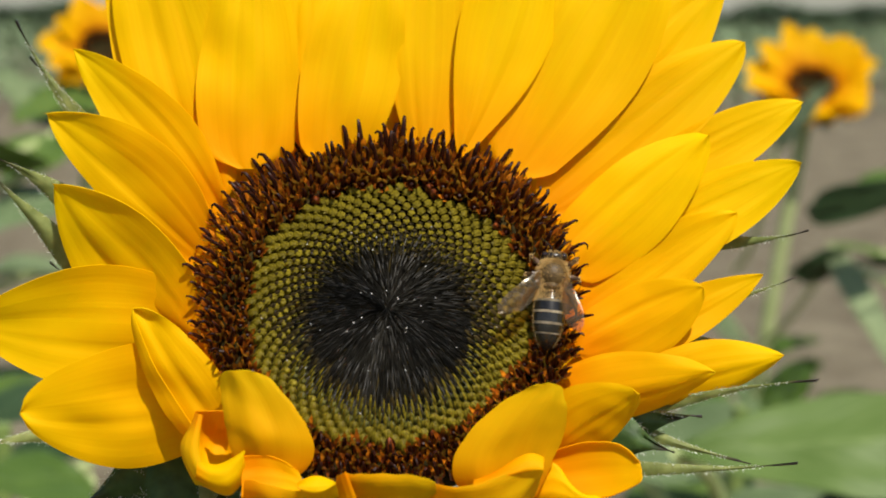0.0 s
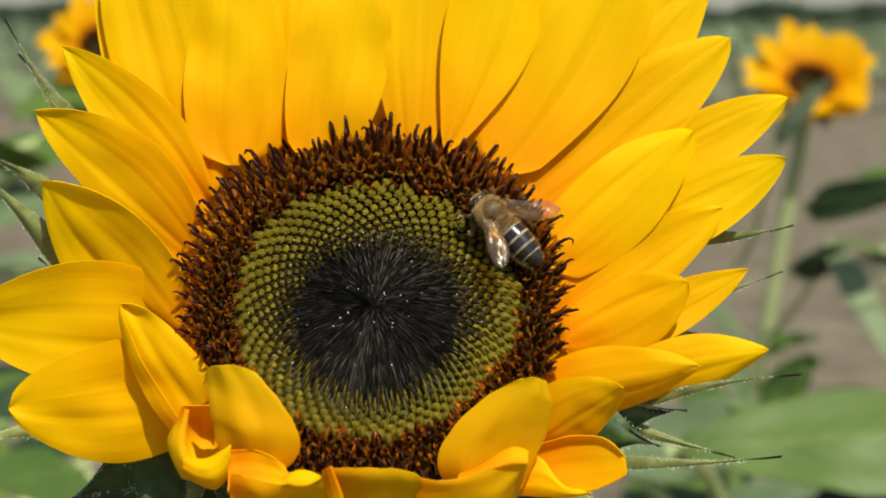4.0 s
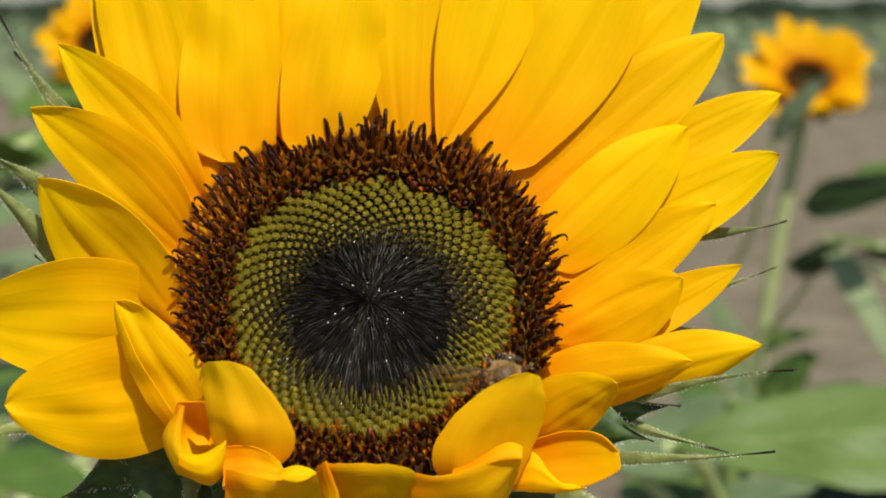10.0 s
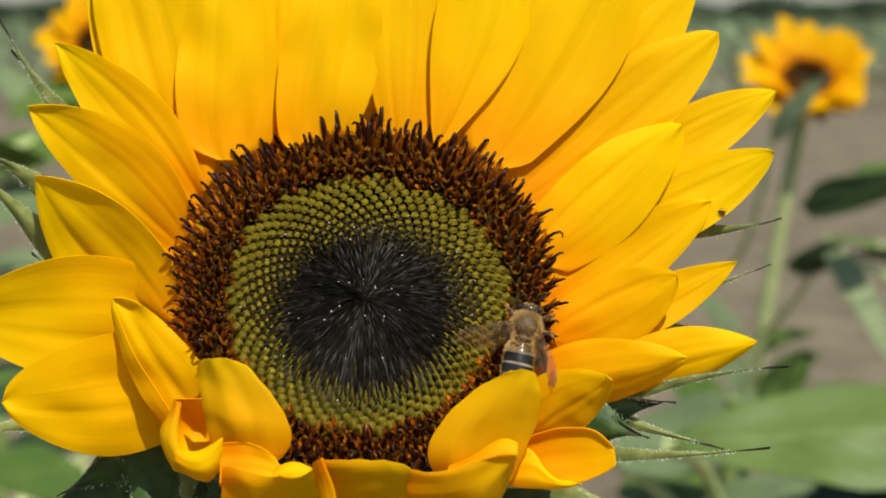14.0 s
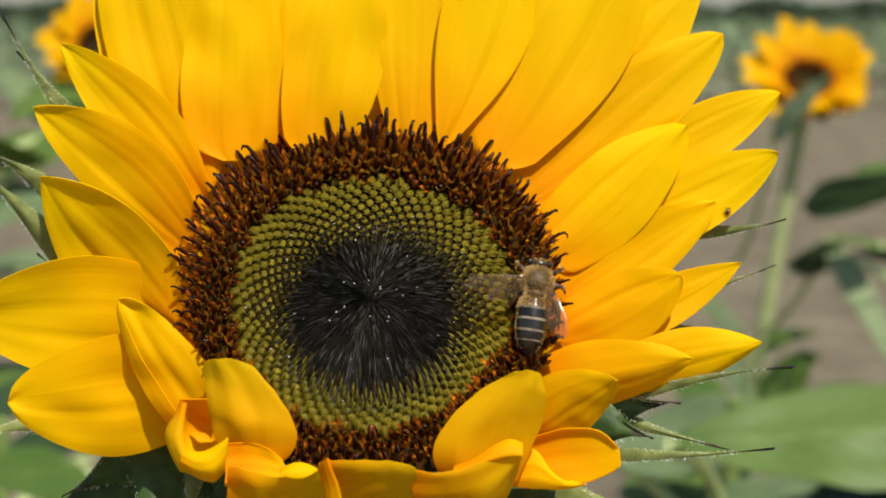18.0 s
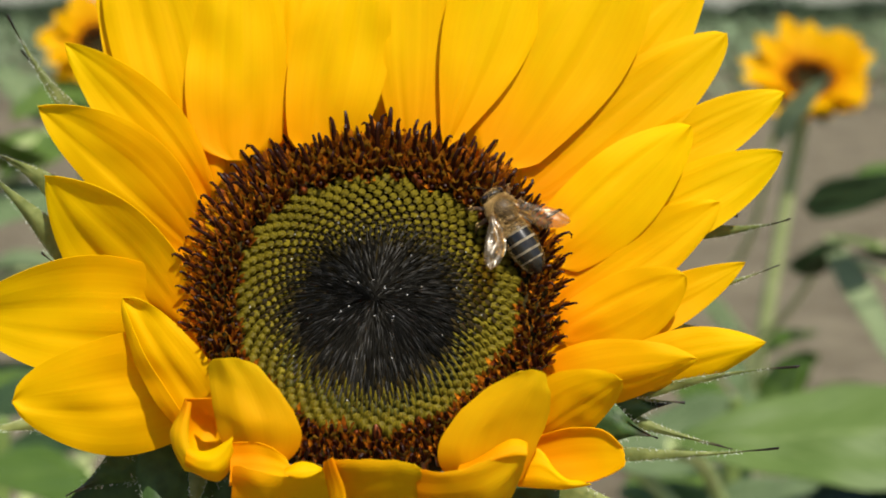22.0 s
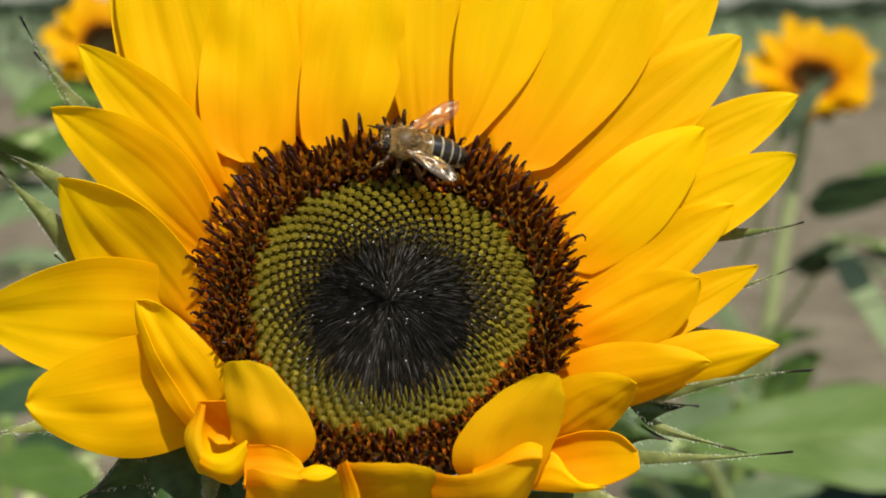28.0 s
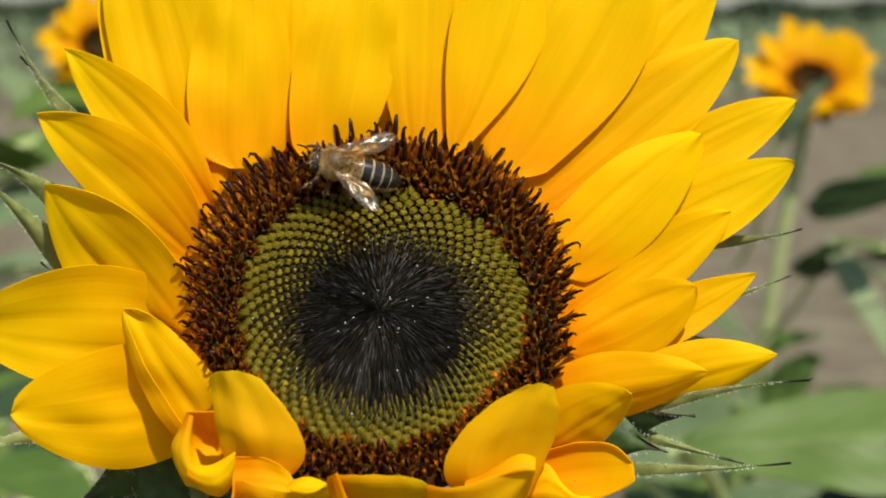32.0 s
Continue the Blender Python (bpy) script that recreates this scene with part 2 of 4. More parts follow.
def blade(base, tip, width, side=0.0, bulge=0.0, roll=0.0, cup=0.0, peak=0.5, point=0.8, neck=0.3, curl=0.0,
          pleat=0.05, wavy=0.03, thick=0.0002, rows=40, cols=24, face=(0, 0, 1), seed=0, dents=0.07, back=False, fold=0.0, keel=0.0, crease=0.012):
    """A petal or leaf blade from base to tip, with pleats, a cupped section and real thickness. Lengths in one unit."""
    bm = bmesh.new()
    uvs = bm.loops.layers.uv.new("UVMap")
    b, d = Vector(base), Vector(tip) - Vector(base)
    length = d.length
    d.normalize()
    n = Vector(face) - d * Vector(face).dot(d)
    n.normalize()
    n = Matrix.Rotation(radians(roll), 3, d) @ n
    s = d.cross(n)
    power = math.log(0.5) / math.log(peak)
    rng = random.Random(seed)
    ph, ph2, skew = rng.uniform(0, 6), rng.uniform(0, 6), rng.uniform(-0.12, 0.12)
    creases = (skew - 0.3, skew + 0.24) if cols > 20 else ()
    grid, where = [], {}
    for i in range(rows + 1):
        t = i / rows
        arch = 4 * t * (1 - t)
        mid = b + d * (length * t) + s * (side * arch) + n * (bulge * arch + curl * t ** 3)
        half = 0.5 * width * max(neck * (1 - t) ** 1.5, 0) + 0.5 * width * (max(math.sin(math.pi * t ** power), 0) ** point) * (1 - 0.3 * neck * (1 - t))
        half = max(half * min(1, (t + 0.004) / 0.07) ** 0.45, 0.004 * width)
        row = []
        for j in range(cols + 1):
            x = 2 * j / cols - 1
            over = max(0.0, fold - 1 - x) if fold else 0.0
            x += 1.75 * over
            lift = cup * (x * x) * min(1, half / (0.3 * width + 1e-9)) + pleat * half * (math.cos(2.5 * math.pi * (x + skew)) + 0.6 * math.cos(5.3 * math.pi * (x - 2 * skew) + ph)) * (1 - 0.5 * t)
            lift += wavy * width * x * abs(x) * math.sin(7 * t + ph + (1.3 if x > 0 else 0)) + 0.01 * width * math.sin(11 * t + 3 * x + ph2)
            lift += 0.35 * half * math.sqrt(over) + keel * half * (abs(x + 0.4 * skew) - 0.5) * (1 - 0.35 * t)
            lift += dents * width * noise.noise((1.6 * x + ph, 4.2 * t + ph2, seed * 3.7))
            for groove in creases:
                lift -= crease * width * math.exp(-((x - groove) / 0.06) ** 2) * min(1, 5 * t) * min(1, 2.2 * (1 - t))
            edge = 1 + 0.025 * math.sin(9 * t + ph2 * (1 if x > 0 else 2)) * abs(x)
            v = bm.verts.new(mid + s * (half * x * edge) + n * lift)
            where[v] = (j / cols, t)
            row.append(v)
        grid.append(row)
    for i in range(rows):
        for j in range(cols):
            f = bm.faces.new((grid[i][j], grid[i][j + 1], grid[i + 1][j + 1], grid[i + 1][j]))
            for loop in f.loops:
                loop[uvs].uv = where[loop.vert]
    bm.normal_update()
    bmesh.ops.solidify(bm, geom=bm.faces[:], thickness=thick)
    for f in bm.faces:
        f.material_index = 0 if (f.normal.dot(n) > 0) != back else 1
    return bm


def tube(points, radii, sides=8, bm=None, cap=True, material=0):
    """A round stalk along points; returns its bmesh."""
    bm = bm or bmesh.new()
    points = [Vector(p) for p in points]
    rings = []
    for i, p in enumerate(points):
        d = (points[min(i + 1, len(points) - 1)] - points[max(i - 1, 0)]).normalized()
        a = d.orthogonal().normalized() if i == 0 else (a - d * a.dot(d)).normalized()
        c = d.cross(a)
        rings.append([bm.verts.new(p + (a * math.cos(2 * math.pi * k / sides) + c * math.sin(2 * math.pi * k / sides)) * radii[i]) for k in range(sides)])
    for lo, hi in zip(rings, rings[1:]):
        for k in range(sides):
            bm.faces.new((lo[k], lo[(k + 1) % sides], hi[(k + 1) % sides], hi[k])).material_index = material
    if cap:
        for ring in (rings[0][::-1], rings[-1]):
            bm.faces.new(ring).material_index = material
    return bm


def bezier(a, b, c, d, steps=10):
    a, b, c, d = Vector(a), Vector(b), Vector(c), Vector(d)
    return [a * (1 - t) ** 3 + b * 3 * t * (1 - t) ** 2 + c * 3 * t * t * (1 - t) + d * t ** 3 for t in (i / steps for i in range(steps + 1))]


def lathe(profile, sides, bm=None, material=0, m=Matrix()):
    """Turns (radius, height) pairs round z."""
    bm = bm or bmesh.new()
    rings = []
    for r, h in profile:
        if r < 1e-7:
            rings.append([bm.verts.new(m @ Vector((0, 0, h)))])
        else:
            rings.append([bm.verts.new(m @ Vector((r * math.cos(2 * math.pi * k / sides), r * math.sin(2 * math.pi * k / sides), h))) for k in range(sides)])
    for lo, hi in zip(rings, rings[1:]):
        for k in range(sides):
            k2 = (k + 1) % sides
            vs = [lo[k % len(lo)], lo[k2 % len(lo)], hi[k2 % len(hi)], hi[k % len(hi)]]
            vs = list(dict.fromkeys(vs))
            if len(vs) > 2:
                bm.faces.new(vs).material_index = material
    return bm


def ellipsoid(rx, ry, rz, at=(0, 0, 0), u=14, v=9, bm=None, material=0):
    bm = bm or bmesh.new()
    made = bmesh.ops.create_uvsphere(bm, u_segments=u, v_segments=v, radius=1.0)
    for vert in made["verts"]:
        vert.co = Vector((vert.co.x * rx + at[0], vert.co.y * ry + at[1], vert.co.z * rz + at[2]))
        for f in vert.link_faces:
            f.material_index = material
    return bm


MM = Matrix.Diagonal((0.001, 0.001, 0.001, 1))


def millimetres(bm):
    bm.transform(MM)
    return bm


# ---- ground and distance ----
def ground():
    bm = bmesh.new()
    marks = [-400, -120, -40, -12, -5, -2, 0, 2, 5, 12, 40, 120, 400]
    fine = sorted(set(marks + [i * 0.5 for i in range(-9, 10)]))
    deep = sorted(set([-60, -20, -5, -2] + [i * 0.5 for i in range(0, 30)] + [15, 18, 22, 28, 40, 80, 200, 900]))
    grid = [[bm.verts.new((x, y, 0.03 * noise.noise((x * 1.7, y * 1.7, 0)) * (1 if abs(x) < 10 and y < 20 else 0) - 0.02)) for x in fine] for y in deep]
    for a, b in zip(grid, grid[1:]):
        for i in range(len(fine) - 1):
            bm.faces.new((a[i], a[i + 1], b[i + 1], b[i]))
    ob = part("ground", bm, SOIL)
    tagged(ob, "dry grey-brown bare soil of a flower field", "ground", kind="structure")


ground()


def scatter_leaves(name, label, material, count, place, size, seed):
    """Many small bent leaf blades in one mesh."""
    rng = random.Random(seed)
    verts, faces = [], []
    for _ in range(count):
        p, s = Vector(place(rng)), rng.uniform(*size)
        turn = Euler((rng.uniform(-0.9, 0.9), rng.uniform(-0.9, 0.9), rng.uniform(0, 6.3))).to_matrix()
        k = len(verts)
        for x, y, z in ((0, 0, 0), (0.3, 0.35, 0.08), (0, 1, -0.15), (-0.3, 0.35, 0.08), (0, 0.4, 0)):
            verts.append(p + turn @ Vector((x * s, y * s, z * s)))
        faces += [(k, k + 1, k + 4), (k + 1, k + 2, k + 4), (k + 2, k + 3, k + 4), (k + 3, k, k + 4)]
    mesh = bpy.data.meshes.new(name)
    mesh.from_pydata(verts, [], faces)
    mesh.materials.append(material)
    return tagged(new(name, mesh), label, "crop", kind="stuff")


def field_place(rng):
    y = 15 + 40 * rng.random() ** 1.6
    x = rng.uniform(-0.32, 0.32) * (y + 4)
    return x, y, max(0.02, rng.random() ** 0.7 * (0.55 + 0.12 * math.sin(x * 2.1 + y)))


scatter_leaves("field_foliage", "rows of green sunflower foliage far across the field", FIELD, 26000, field_place, (0.05, 0.12), 3)


def hedge_place(rng):
    x = rng.uniform(-26, 26)
    return x, 62 + rng.uniform(0, 3), rng.random() ** 0.7 * (1.05 + 0.25 * noise.noise((x * 0.5, 0, 0)) + 0.1 * math.sin(x * 1.9))


scatter_leaves("far_hedge", "dark green hedge at the far edge of the field", HEDGE, 22000, hedge_place, (0.15, 0.35), 4)


# ---- plants in the background ----
def leaf_on(parent, base, tip, width, material, inv, label="", name="leaf", face=(0, -0.35, 1), **more):
    settings = dict(peak=0.36, point=0.75, neck=0.15, pleat=0.06, wavy=0.05, thick=0.0006, rows=16, cols=10, bulge=0.06 * width)
    settings.update(more)
    bm = blade(inv @ Vector(base), inv @ Vector(tip), width, face=face, seed=int(width * 10000), **settings)
    return part(name, bm, material, parent, label)


def far_flower(name, label, head, face, foot, size, seed, leaves, petals=36, bow=0.04):
    """A whole sunflower seen out of focus: stem, disc, petals and leaves."""
    root = thing(name, label, "sunflower", Matrix.Translation(foot), "sunflowers")
    inv = Matrix.Translation(foot).inverted()
    top = inv @ Vector(head)
    axis = Vector(face).normalized()
    neck = top - axis * 0.02
    part("stem", tube(bezier((0, 0, 0), (0, 0, top.z * 0.4), neck - Vector((bow, 0, top.z * 0.35)), neck, 14), [0.0085 - 0.002 * i / 14 for i in range(15)], 10), STEM_PALE, root)
    turn = Matrix.Translation(top) @ axis.to_track_quat("Z", "Y").to_matrix().to_4x4()
    rng = random.Random(seed)
    disc = part("disc", lathe([(0, -0.1), (0.2, -0.07), (0.32, 0.05), (0.38, 0.0), (0.42, -0.12), (0.3, -0.3), (0, -0.35)], 24), RECEPTACLE, root, m=turn @ Matrix.Scale(size, 4))
    florets = bmesh.new()
    for i in range(140):
        r, a = 0.22 + 0.18 * rng.random(), rng.uniform(0, 6.3)
        lathe([(0.02, 0), (0.022, 0.05), (0, 0.1)], 5, florets, 0, Matrix.Translation((r * math.cos(a), r * math.sin(a), 0.0)) @ Euler((rng.uniform(-.4, .4), rng.uniform(-.4, .4), 0)).to_matrix().to_4x4())
    tagged(part("floret_ring", florets, COROLLA, disc), "dark brown ring of florets", kind="stuff")
    for i in range(petals):
        a = 2 * math.pi * (i + rng.uniform(-0.3, 0.3)) / petals
        out = Vector((math.cos(a), math.sin(a), 0))
        rise = rng.uniform(-0.2, 0.4) - 0.1 * max(0.0, -math.sin(a))
        b, t = out * 0.36 * size, out * size * rng.uniform(0.8, 1.15) * (1 - 0.2 * max(0.0, -math.sin(a))) + Vector((0, 0, rise * size))
        part("ray_petal", blade(b, t, 0.40 * size, cup=0.03 * size, thick=0.0004, rows=10, cols=6, seed=i, face=(0, 0, 1)), PETAL_FAR, root, m=turn)
    for i in range(12):
        a = 2 * math.pi * (i + 0.5) / 12
        out = Vector((math.cos(a), math.sin(a), 0))
        part("bract", blade(out * 0.3 * size + Vector((0, 0, -0.2 * size)), out * 0.85 * size + Vector((0, 0, -0.1 * size)), 0.2 * size, rows=8, cols=4, thick=0.0005), BRACT, root, m=turn)
    for base, tip, width, material, *more in leaves:
        leaf_on(root, base, tip, width, material, inv, face=more[0] if more else (0, -0.35, 1))
        stalk = inv @ Vector(base)
        part("leaf_stalk", tube(bezier((stalk.x * 0.1, 0, max(stalk.z - 0.12, 0.02)), stalk * 0.5 + Vector((0, 0, 0.4 * stalk.z - 0.05)), stalk - Vector((0, 0, 0.02)), stalk, 6), [0.0028] * 7, 6), STEM_PALE, root)
    return root


far_flower("sunflower", "small orange-yellow sunflower in full bloom on a tall pale stem", (0.324, 1.706, 0.690), (-0.06, -0.72, 0.66),
           (0.262, 1.74, 0.0), 0.057, 5,
           [((0.285, 1.659, 0.641), (0.322, 1.606, 0.698), 0.03, LEAF_PALE, (-0.3, -1, 0.9)),
            ((0.321, 1.589, 0.563), (0.369, 1.475, 0.452), 0.025, LEAF_PALE),
            ((0.271, 1.677, 0.461), (0.223, 1.663, 0.507), 0.032, LEAF_PALE),
            ((0.283, 1.677, 0.456), (0.327, 1.658, 0.471), 0.034, LEAF)])
far_flower("sunflower", "small orange sunflower with a dark brown centre behind the large bloom", (-0.304, 1.710, 0.721), (0.2, -0.78, 0.48),
           (-0.33, 1.75, 0.0), 0.052, 8,
           [((-0.312, 1.705, 0.685), (-0.360, 1.601, 0.661), 0.06, LEAF), ((-0.317, 1.701, 0.651), (-0.414, 1.757, 0.699), 0.06, LEAF_PALE)])


def leafy_plant(label, foot, leaves):
    root = thing("leafy_plant", label, "plant", Matrix.Translation(foot), "leafy plants")
    inv = Matrix.Translation(foot).inverted()
    top = max((inv @ Vector(b)).z for b, *_ in leaves)
    part("stem", tube(bezier((0, 0, 0), (0.01, 0, top * 0.4), (-0.01, 0.01, top * 0.7), (0, 0, top), 10), [0.008 - 0.004 * i / 10 for i in range(11)], 8), STEM, root)
    for base, tip, width, material, *more in leaves:
        leaf_on(root, base, tip, width, material, inv, face=more[0] if more else (0, -0.35, 1), side=more[1] if len(more) > 1 else 0.0, **(more[2] if len(more) > 2 else {}))
        stalk = inv @ Vector(base)
        part("leaf_stalk", tube(bezier((0, 0, max(stalk.z - 0.08, 0.02)), (stalk.x * 0.4, stalk.y * 0.4, stalk.z), stalk - Vector((0, 0, 0.01)), stalk, 6), [0.0035] * 7, 6), STEM_PALE, root)


# its two darkest leaves imitate the shaded gaps low among the leaves
leafy_plant("broad light green sunflower leaves on a young plant", (0.14, 0.9, 0.0),
            [((0.098, 0.803, 0.566), (0.222, 0.785, 0.574), 0.056, LEAF_FRESH, (0, -0.8, 1), 0.0, dict(peak=0.6, point=0.8)), ((0.084, 0.930, 0.533), (0.172, 0.903, 0.558), 0.042, LEAF_PALE, (0, -0.9, 1)),
             ((0.121, 0.878, 0.517), (0.176, 0.840, 0.539), 0.03, LEAF_PALE, (0, -0.6, 1)), ((0.099, 0.978, 0.510), (0.136, 0.927, 0.504), 0.04, LEAF, (0, -0.5, 1)), ((0.157, 0.819, 0.533), (0.202, 0.782, 0.554), 0.03, LEAF_SHADED, (0, -0.7, 1)),
             ((0.120, 0.956, 0.498), (0.156, 0.949, 0.519), 0.03, LEAF_SHADED, (0, -0.9, 1))])
leafy_plant("tall plant with one dark shaded drooping leaf", (0.42, 1.5, 0.0),
            [((0.413, 1.495, 0.618), (0.272, 1.443, 0.605), 0.033, LEAF_SHADED, (0, -1, -0.4), 0.006, dict(peak=0.82, point=0.32)), ((0.374, 1.516, 0.626), (0.316, 1.495, 0.614), 0.04, LEAF), ((0.333, 1.587, 0.549), (0.281, 1.566, 0.543), 0.036, LEAF_SHADED, (0, -1, -0.7)), ((0.418, 1.607, 0.545), (0.337, 1.587, 0.550), 0.016, LEAF_SHADED, (0, -1, -0.7)),
             ((0.377, 1.638, 0.550), (0.327, 1.619, 0.559), 0.018, LEAF),
             ((0.378, 1.502, 0.671), (0.405, 1.507, 0.715), 0.06, LEAF)])
leafy_plant("soft grey-green leaves behind the bloom", (0.2, 1.5, 0.0),
            [((0.241, 1.475, 0.456), (0.188, 1.431, 0.504), 0.05, LEAF_PALE, (0, -0.8, 1)), ((0.246, 1.473, 0.443), (0.284, 1.429, 0.491), 0.05, LEAF, (0, -0.8, 1)),
             ((0.228, 1.480, 0.496), (0.184, 1.436, 0.547), 0.04, LEAF_PALE, (0, -0.8, 1)), ((0.225, 1.423, 0.445), (0.151, 1.378, 0.488), 0.05, LEAF, (0, -0.8, 1)),
             ((0.272, 1.471, 0.426), (0.323, 1.426, 0.466), 0.05, LEAF, (0, -0.8, 1))])
leafy_plant("grey-green broad leaved plant in the shade", (-0.36, 1.3, 0.0),
            [((-0.285, 1.297, 0.644), (-0.298, 1.200, 0.673), 0.05, LEAF), ((-0.250, 1.295, 0.632), (-0.288, 1.193, 0.617), 0.07, LEAF_PALE), ((-0.286, 1.400, 0.664), (-0.308, 1.345, 0.628), 0.05, LEAF),
             ((-0.228, 1.190, 0.596), (-0.260, 1.090, 0.602), 0.05, LEAF_PALE), ((-0.256, 1.182, 0.533), (-0.273, 1.081, 0.531), 0.04, LEAF)])
# its two darkest leaves stand in for shadow among the low leaves
leafy_plant("low light green leaves close to the ground", (-0.2, 0.85, 0.0),
            [((-0.149, 0.782, 0.558), (-0.186, 0.733, 0.568), 0.035, LEAF, (0, -0.8, 1)), ((-0.180, 0.935, 0.567), (-0.218, 0.883, 0.561), 0.04, LEAF_SHADED), ((-0.155, 0.883, 0.555), (-0.208, 0.882, 0.547), 0.03, LEAF_SHADED)])

# ---- the large sunflower ----
HEAD = pose(-0.00933, 0.25688, 0.71051, 82.93, 0, 0)
FOOT = Vector((-0.01, 0.36, 0.0))
flower = thing("sunflower", "large golden-yellow sunflower with a dark brown and olive-green centre", "sunflower", Matrix.Translation(FOOT), "sunflowers")
IN_HEAD = Matrix.Translation(-FOOT) @ HEAD
counter = iter(range(1000))


def ray_petal(base, tip, width, deep=False, **more):
    more.setdefault("crease", 0.016)
    more.setdefault("pleat", 0.010 if base[1] > -16 else 0.02)
    more.setdefault("dents", 0.03 if base[1] > -16 else 0.07)
    part("ray_petal", millimetres(blade(base, tip, width, seed=next(counter), thick=0.12, **more)), [DEEP_PETAL if deep else PETAL, PETAL_BACK], flower, m=IN_HEAD)


def glide(points, u):
    """A smooth curve through four points, at u from 0 to 1."""
    a, b, c, d = (Vector(p) for p in points)
    v = 3 * u
    return a * ((1 - v) * (2 - v) * (3 - v) / 6) + b * (v * (2 - v) * (3 - v) / 2) + c * (v * (v - 1) * (3 - v) / 2) + d * (v * (v - 1) * (v - 2) / 6)


def curled_petal(label, *lobes):
    """A short crumpled petal of one or more lobes, each spanned between two edges and bulging to the front.
    A lobe: one edge, the other edge, bulge, rounding of its end, front material, dents."""
    bm = bmesh.new()
    uvs = bm.loops.layers.uv.new("UVMap")
    k = next(counter)
    rows, cols = 26, 18
    for one, other, bulge, rounding, front, dents in lobes:
        sheet = bmesh.new()
        grid, where = [], {}
        ahead = ((glide(one, 1) + glide(other, 1)) - (glide(one, 0.8) + glide(other, 0.8))).normalized()
        size = (Vector(other[1]) - Vector(one[1])).length
        for i in range(rows + 1):
            t = i / rows
            a, b = glide(one, t), glide(other, t)
            row = []
            for j in range(cols + 1):
                x = j / cols
                p = a.lerp(b, x) + ahead * (rounding * t ** 4 * (4 * x * (1 - x)) ** 0.7)
                p.z += bulge * (4 * x * (1 - x)) ** 0.7 * (0.5 + 0.5 * math.sin(math.pi * min(1, 0.25 + 0.75 * t)))
                p.z += dents * size * noise.noise((2.1 * x + 5.1 * k, 2.6 * t, k * 1.7)) + 0.012 * size * math.cos(17 * x + k) * (1 - 0.5 * t)
                p.x += 0.018 * size * noise.noise((4 * x, 6 * t + k, 2.2))
                p.y += 0.018 * size * noise.noise((6 * t, 4 * x + k, 7.1))
                v = sheet.verts.new(p)
                where[v] = (x, 0.45 * t if front == 1 else 0.12 + 0.8 * t)
                row.append(v)
            grid.append(row)
        layer = sheet.loops.layers.uv.new("UVMap")
        for i in range(rows):
            for j in range(cols):
                f = sheet.faces.new((grid[i][j], grid[i][j + 1], grid[i + 1][j + 1], grid[i + 1][j]))
                for loop in f.loops:
                    loop[layer].uv = where[loop.vert]
        sheet.normal_update()
        bmesh.ops.solidify(sheet, geom=sheet.faces[:], thickness=0.14)
        sheet.normal_update()
        made = {v: bm.verts.new(v.co) for v in sheet.verts}
        for f in sheet.faces:
            g = bm.faces.new([made[v] for v in f.verts])
            g.material_index = front if f.normal.z > 0 else (2 if front < 2 else 1)
            for old, loop in zip(f.loops, g.loops):
                loop[uvs].uv = old[layer].uv
        sheet.free()
    part("ray_petal", millimetres(bm), [PETAL, DEEP_PETAL, PETAL_BACK], flower, label, m=IN_HEAD)


def bract(base, tip, width):
    k = next(counter)
    b, t = Vector(base), Vector(tip)
    curl, side = 1.2 * math.sin(3.1 * k), 0.9 * math.sin(1.7 * k)
    bm = blade(base, tip, width, cup=-0.15 * width, peak=0.22, point=2.0, neck=0.8, pleat=0.03, thick=0.16, rows=20, cols=6, seed=k, curl=curl, side=side)
    for f in bm.faces:
        f.material_index = 0
    ob = part("bract", millimetres(bm), SHADED_BRACT if width > 6 else BRACT, flower, m=IN_HEAD)
    rng = random.Random(k)
    hairs = bmesh.new()
    d = (t - b).normalized()
    s = d.cross(Vector((0, 0, 1))).normalized()
    n = s.cross(d)
    for _ in range(int(7 * (t - b).length)):
        u = rng.random() * 0.85
        half = 0.5 * width * (0.8 * (1 - u) ** 1.5 + math.sin(math.pi * u ** 0.46) ** 1.5)
        p = b + (t - b) * u + s * rng.choice((-1, 1)) * half * rng.uniform(0.75, 1.0) + s * side * 4 * u * (1 - u) + n * (curl * u ** 3 + 0.08)
        w = (s * rng.uniform(-1, 1) + Vector((0, 0, rng.uniform(0.2, 1))) + d * rng.uniform(0, 0.6)).normalized() * rng.uniform(0.2, 0.5)
        tube((p, p + w * 0.6, p + w + d * 0.1), (0.035, 0.025, 0.006), 3, hairs, False)
    tagged(part("bristles", millimetres(hairs), BRISTLE, ob), "short white bristles", kind="stuff")


ray_petal((-25.3, 13.5, -12.4), (-40.8, 48.9, -15.0), 12.4, side=2, cup=0.6, neck=0.5)
ray_petal((-23.7, 13.3, -9.6), (-44.7, 36.6, -11.6), 9.6, side=1, cup=0.5, roll=-7)
ray_petal((-24.6, 6.9, -8.3), (-48.1, 27.4, -10.2), 11.6, side=2, cup=0.4, roll=-16)
ray_petal((-22.0, -2.9, -6.0), (-58.9, -1.7, -5.5), 15.7, side=0, cup=0.8, neck=0.5, roll=-8)
ray_petal((-26.4, -3.4, -4.6), (-46.3, 17.4, -5.4), 14.5, side=0, cup=0.5, roll=-24)
ray_petal((-20.7, -10.0, -0.6), (-49.0, -13.4, 2.4), 15.7, deep=True, side=-1, cup=0.1, peak=0.5, point=0.55, dents=0.04, roll=-8)
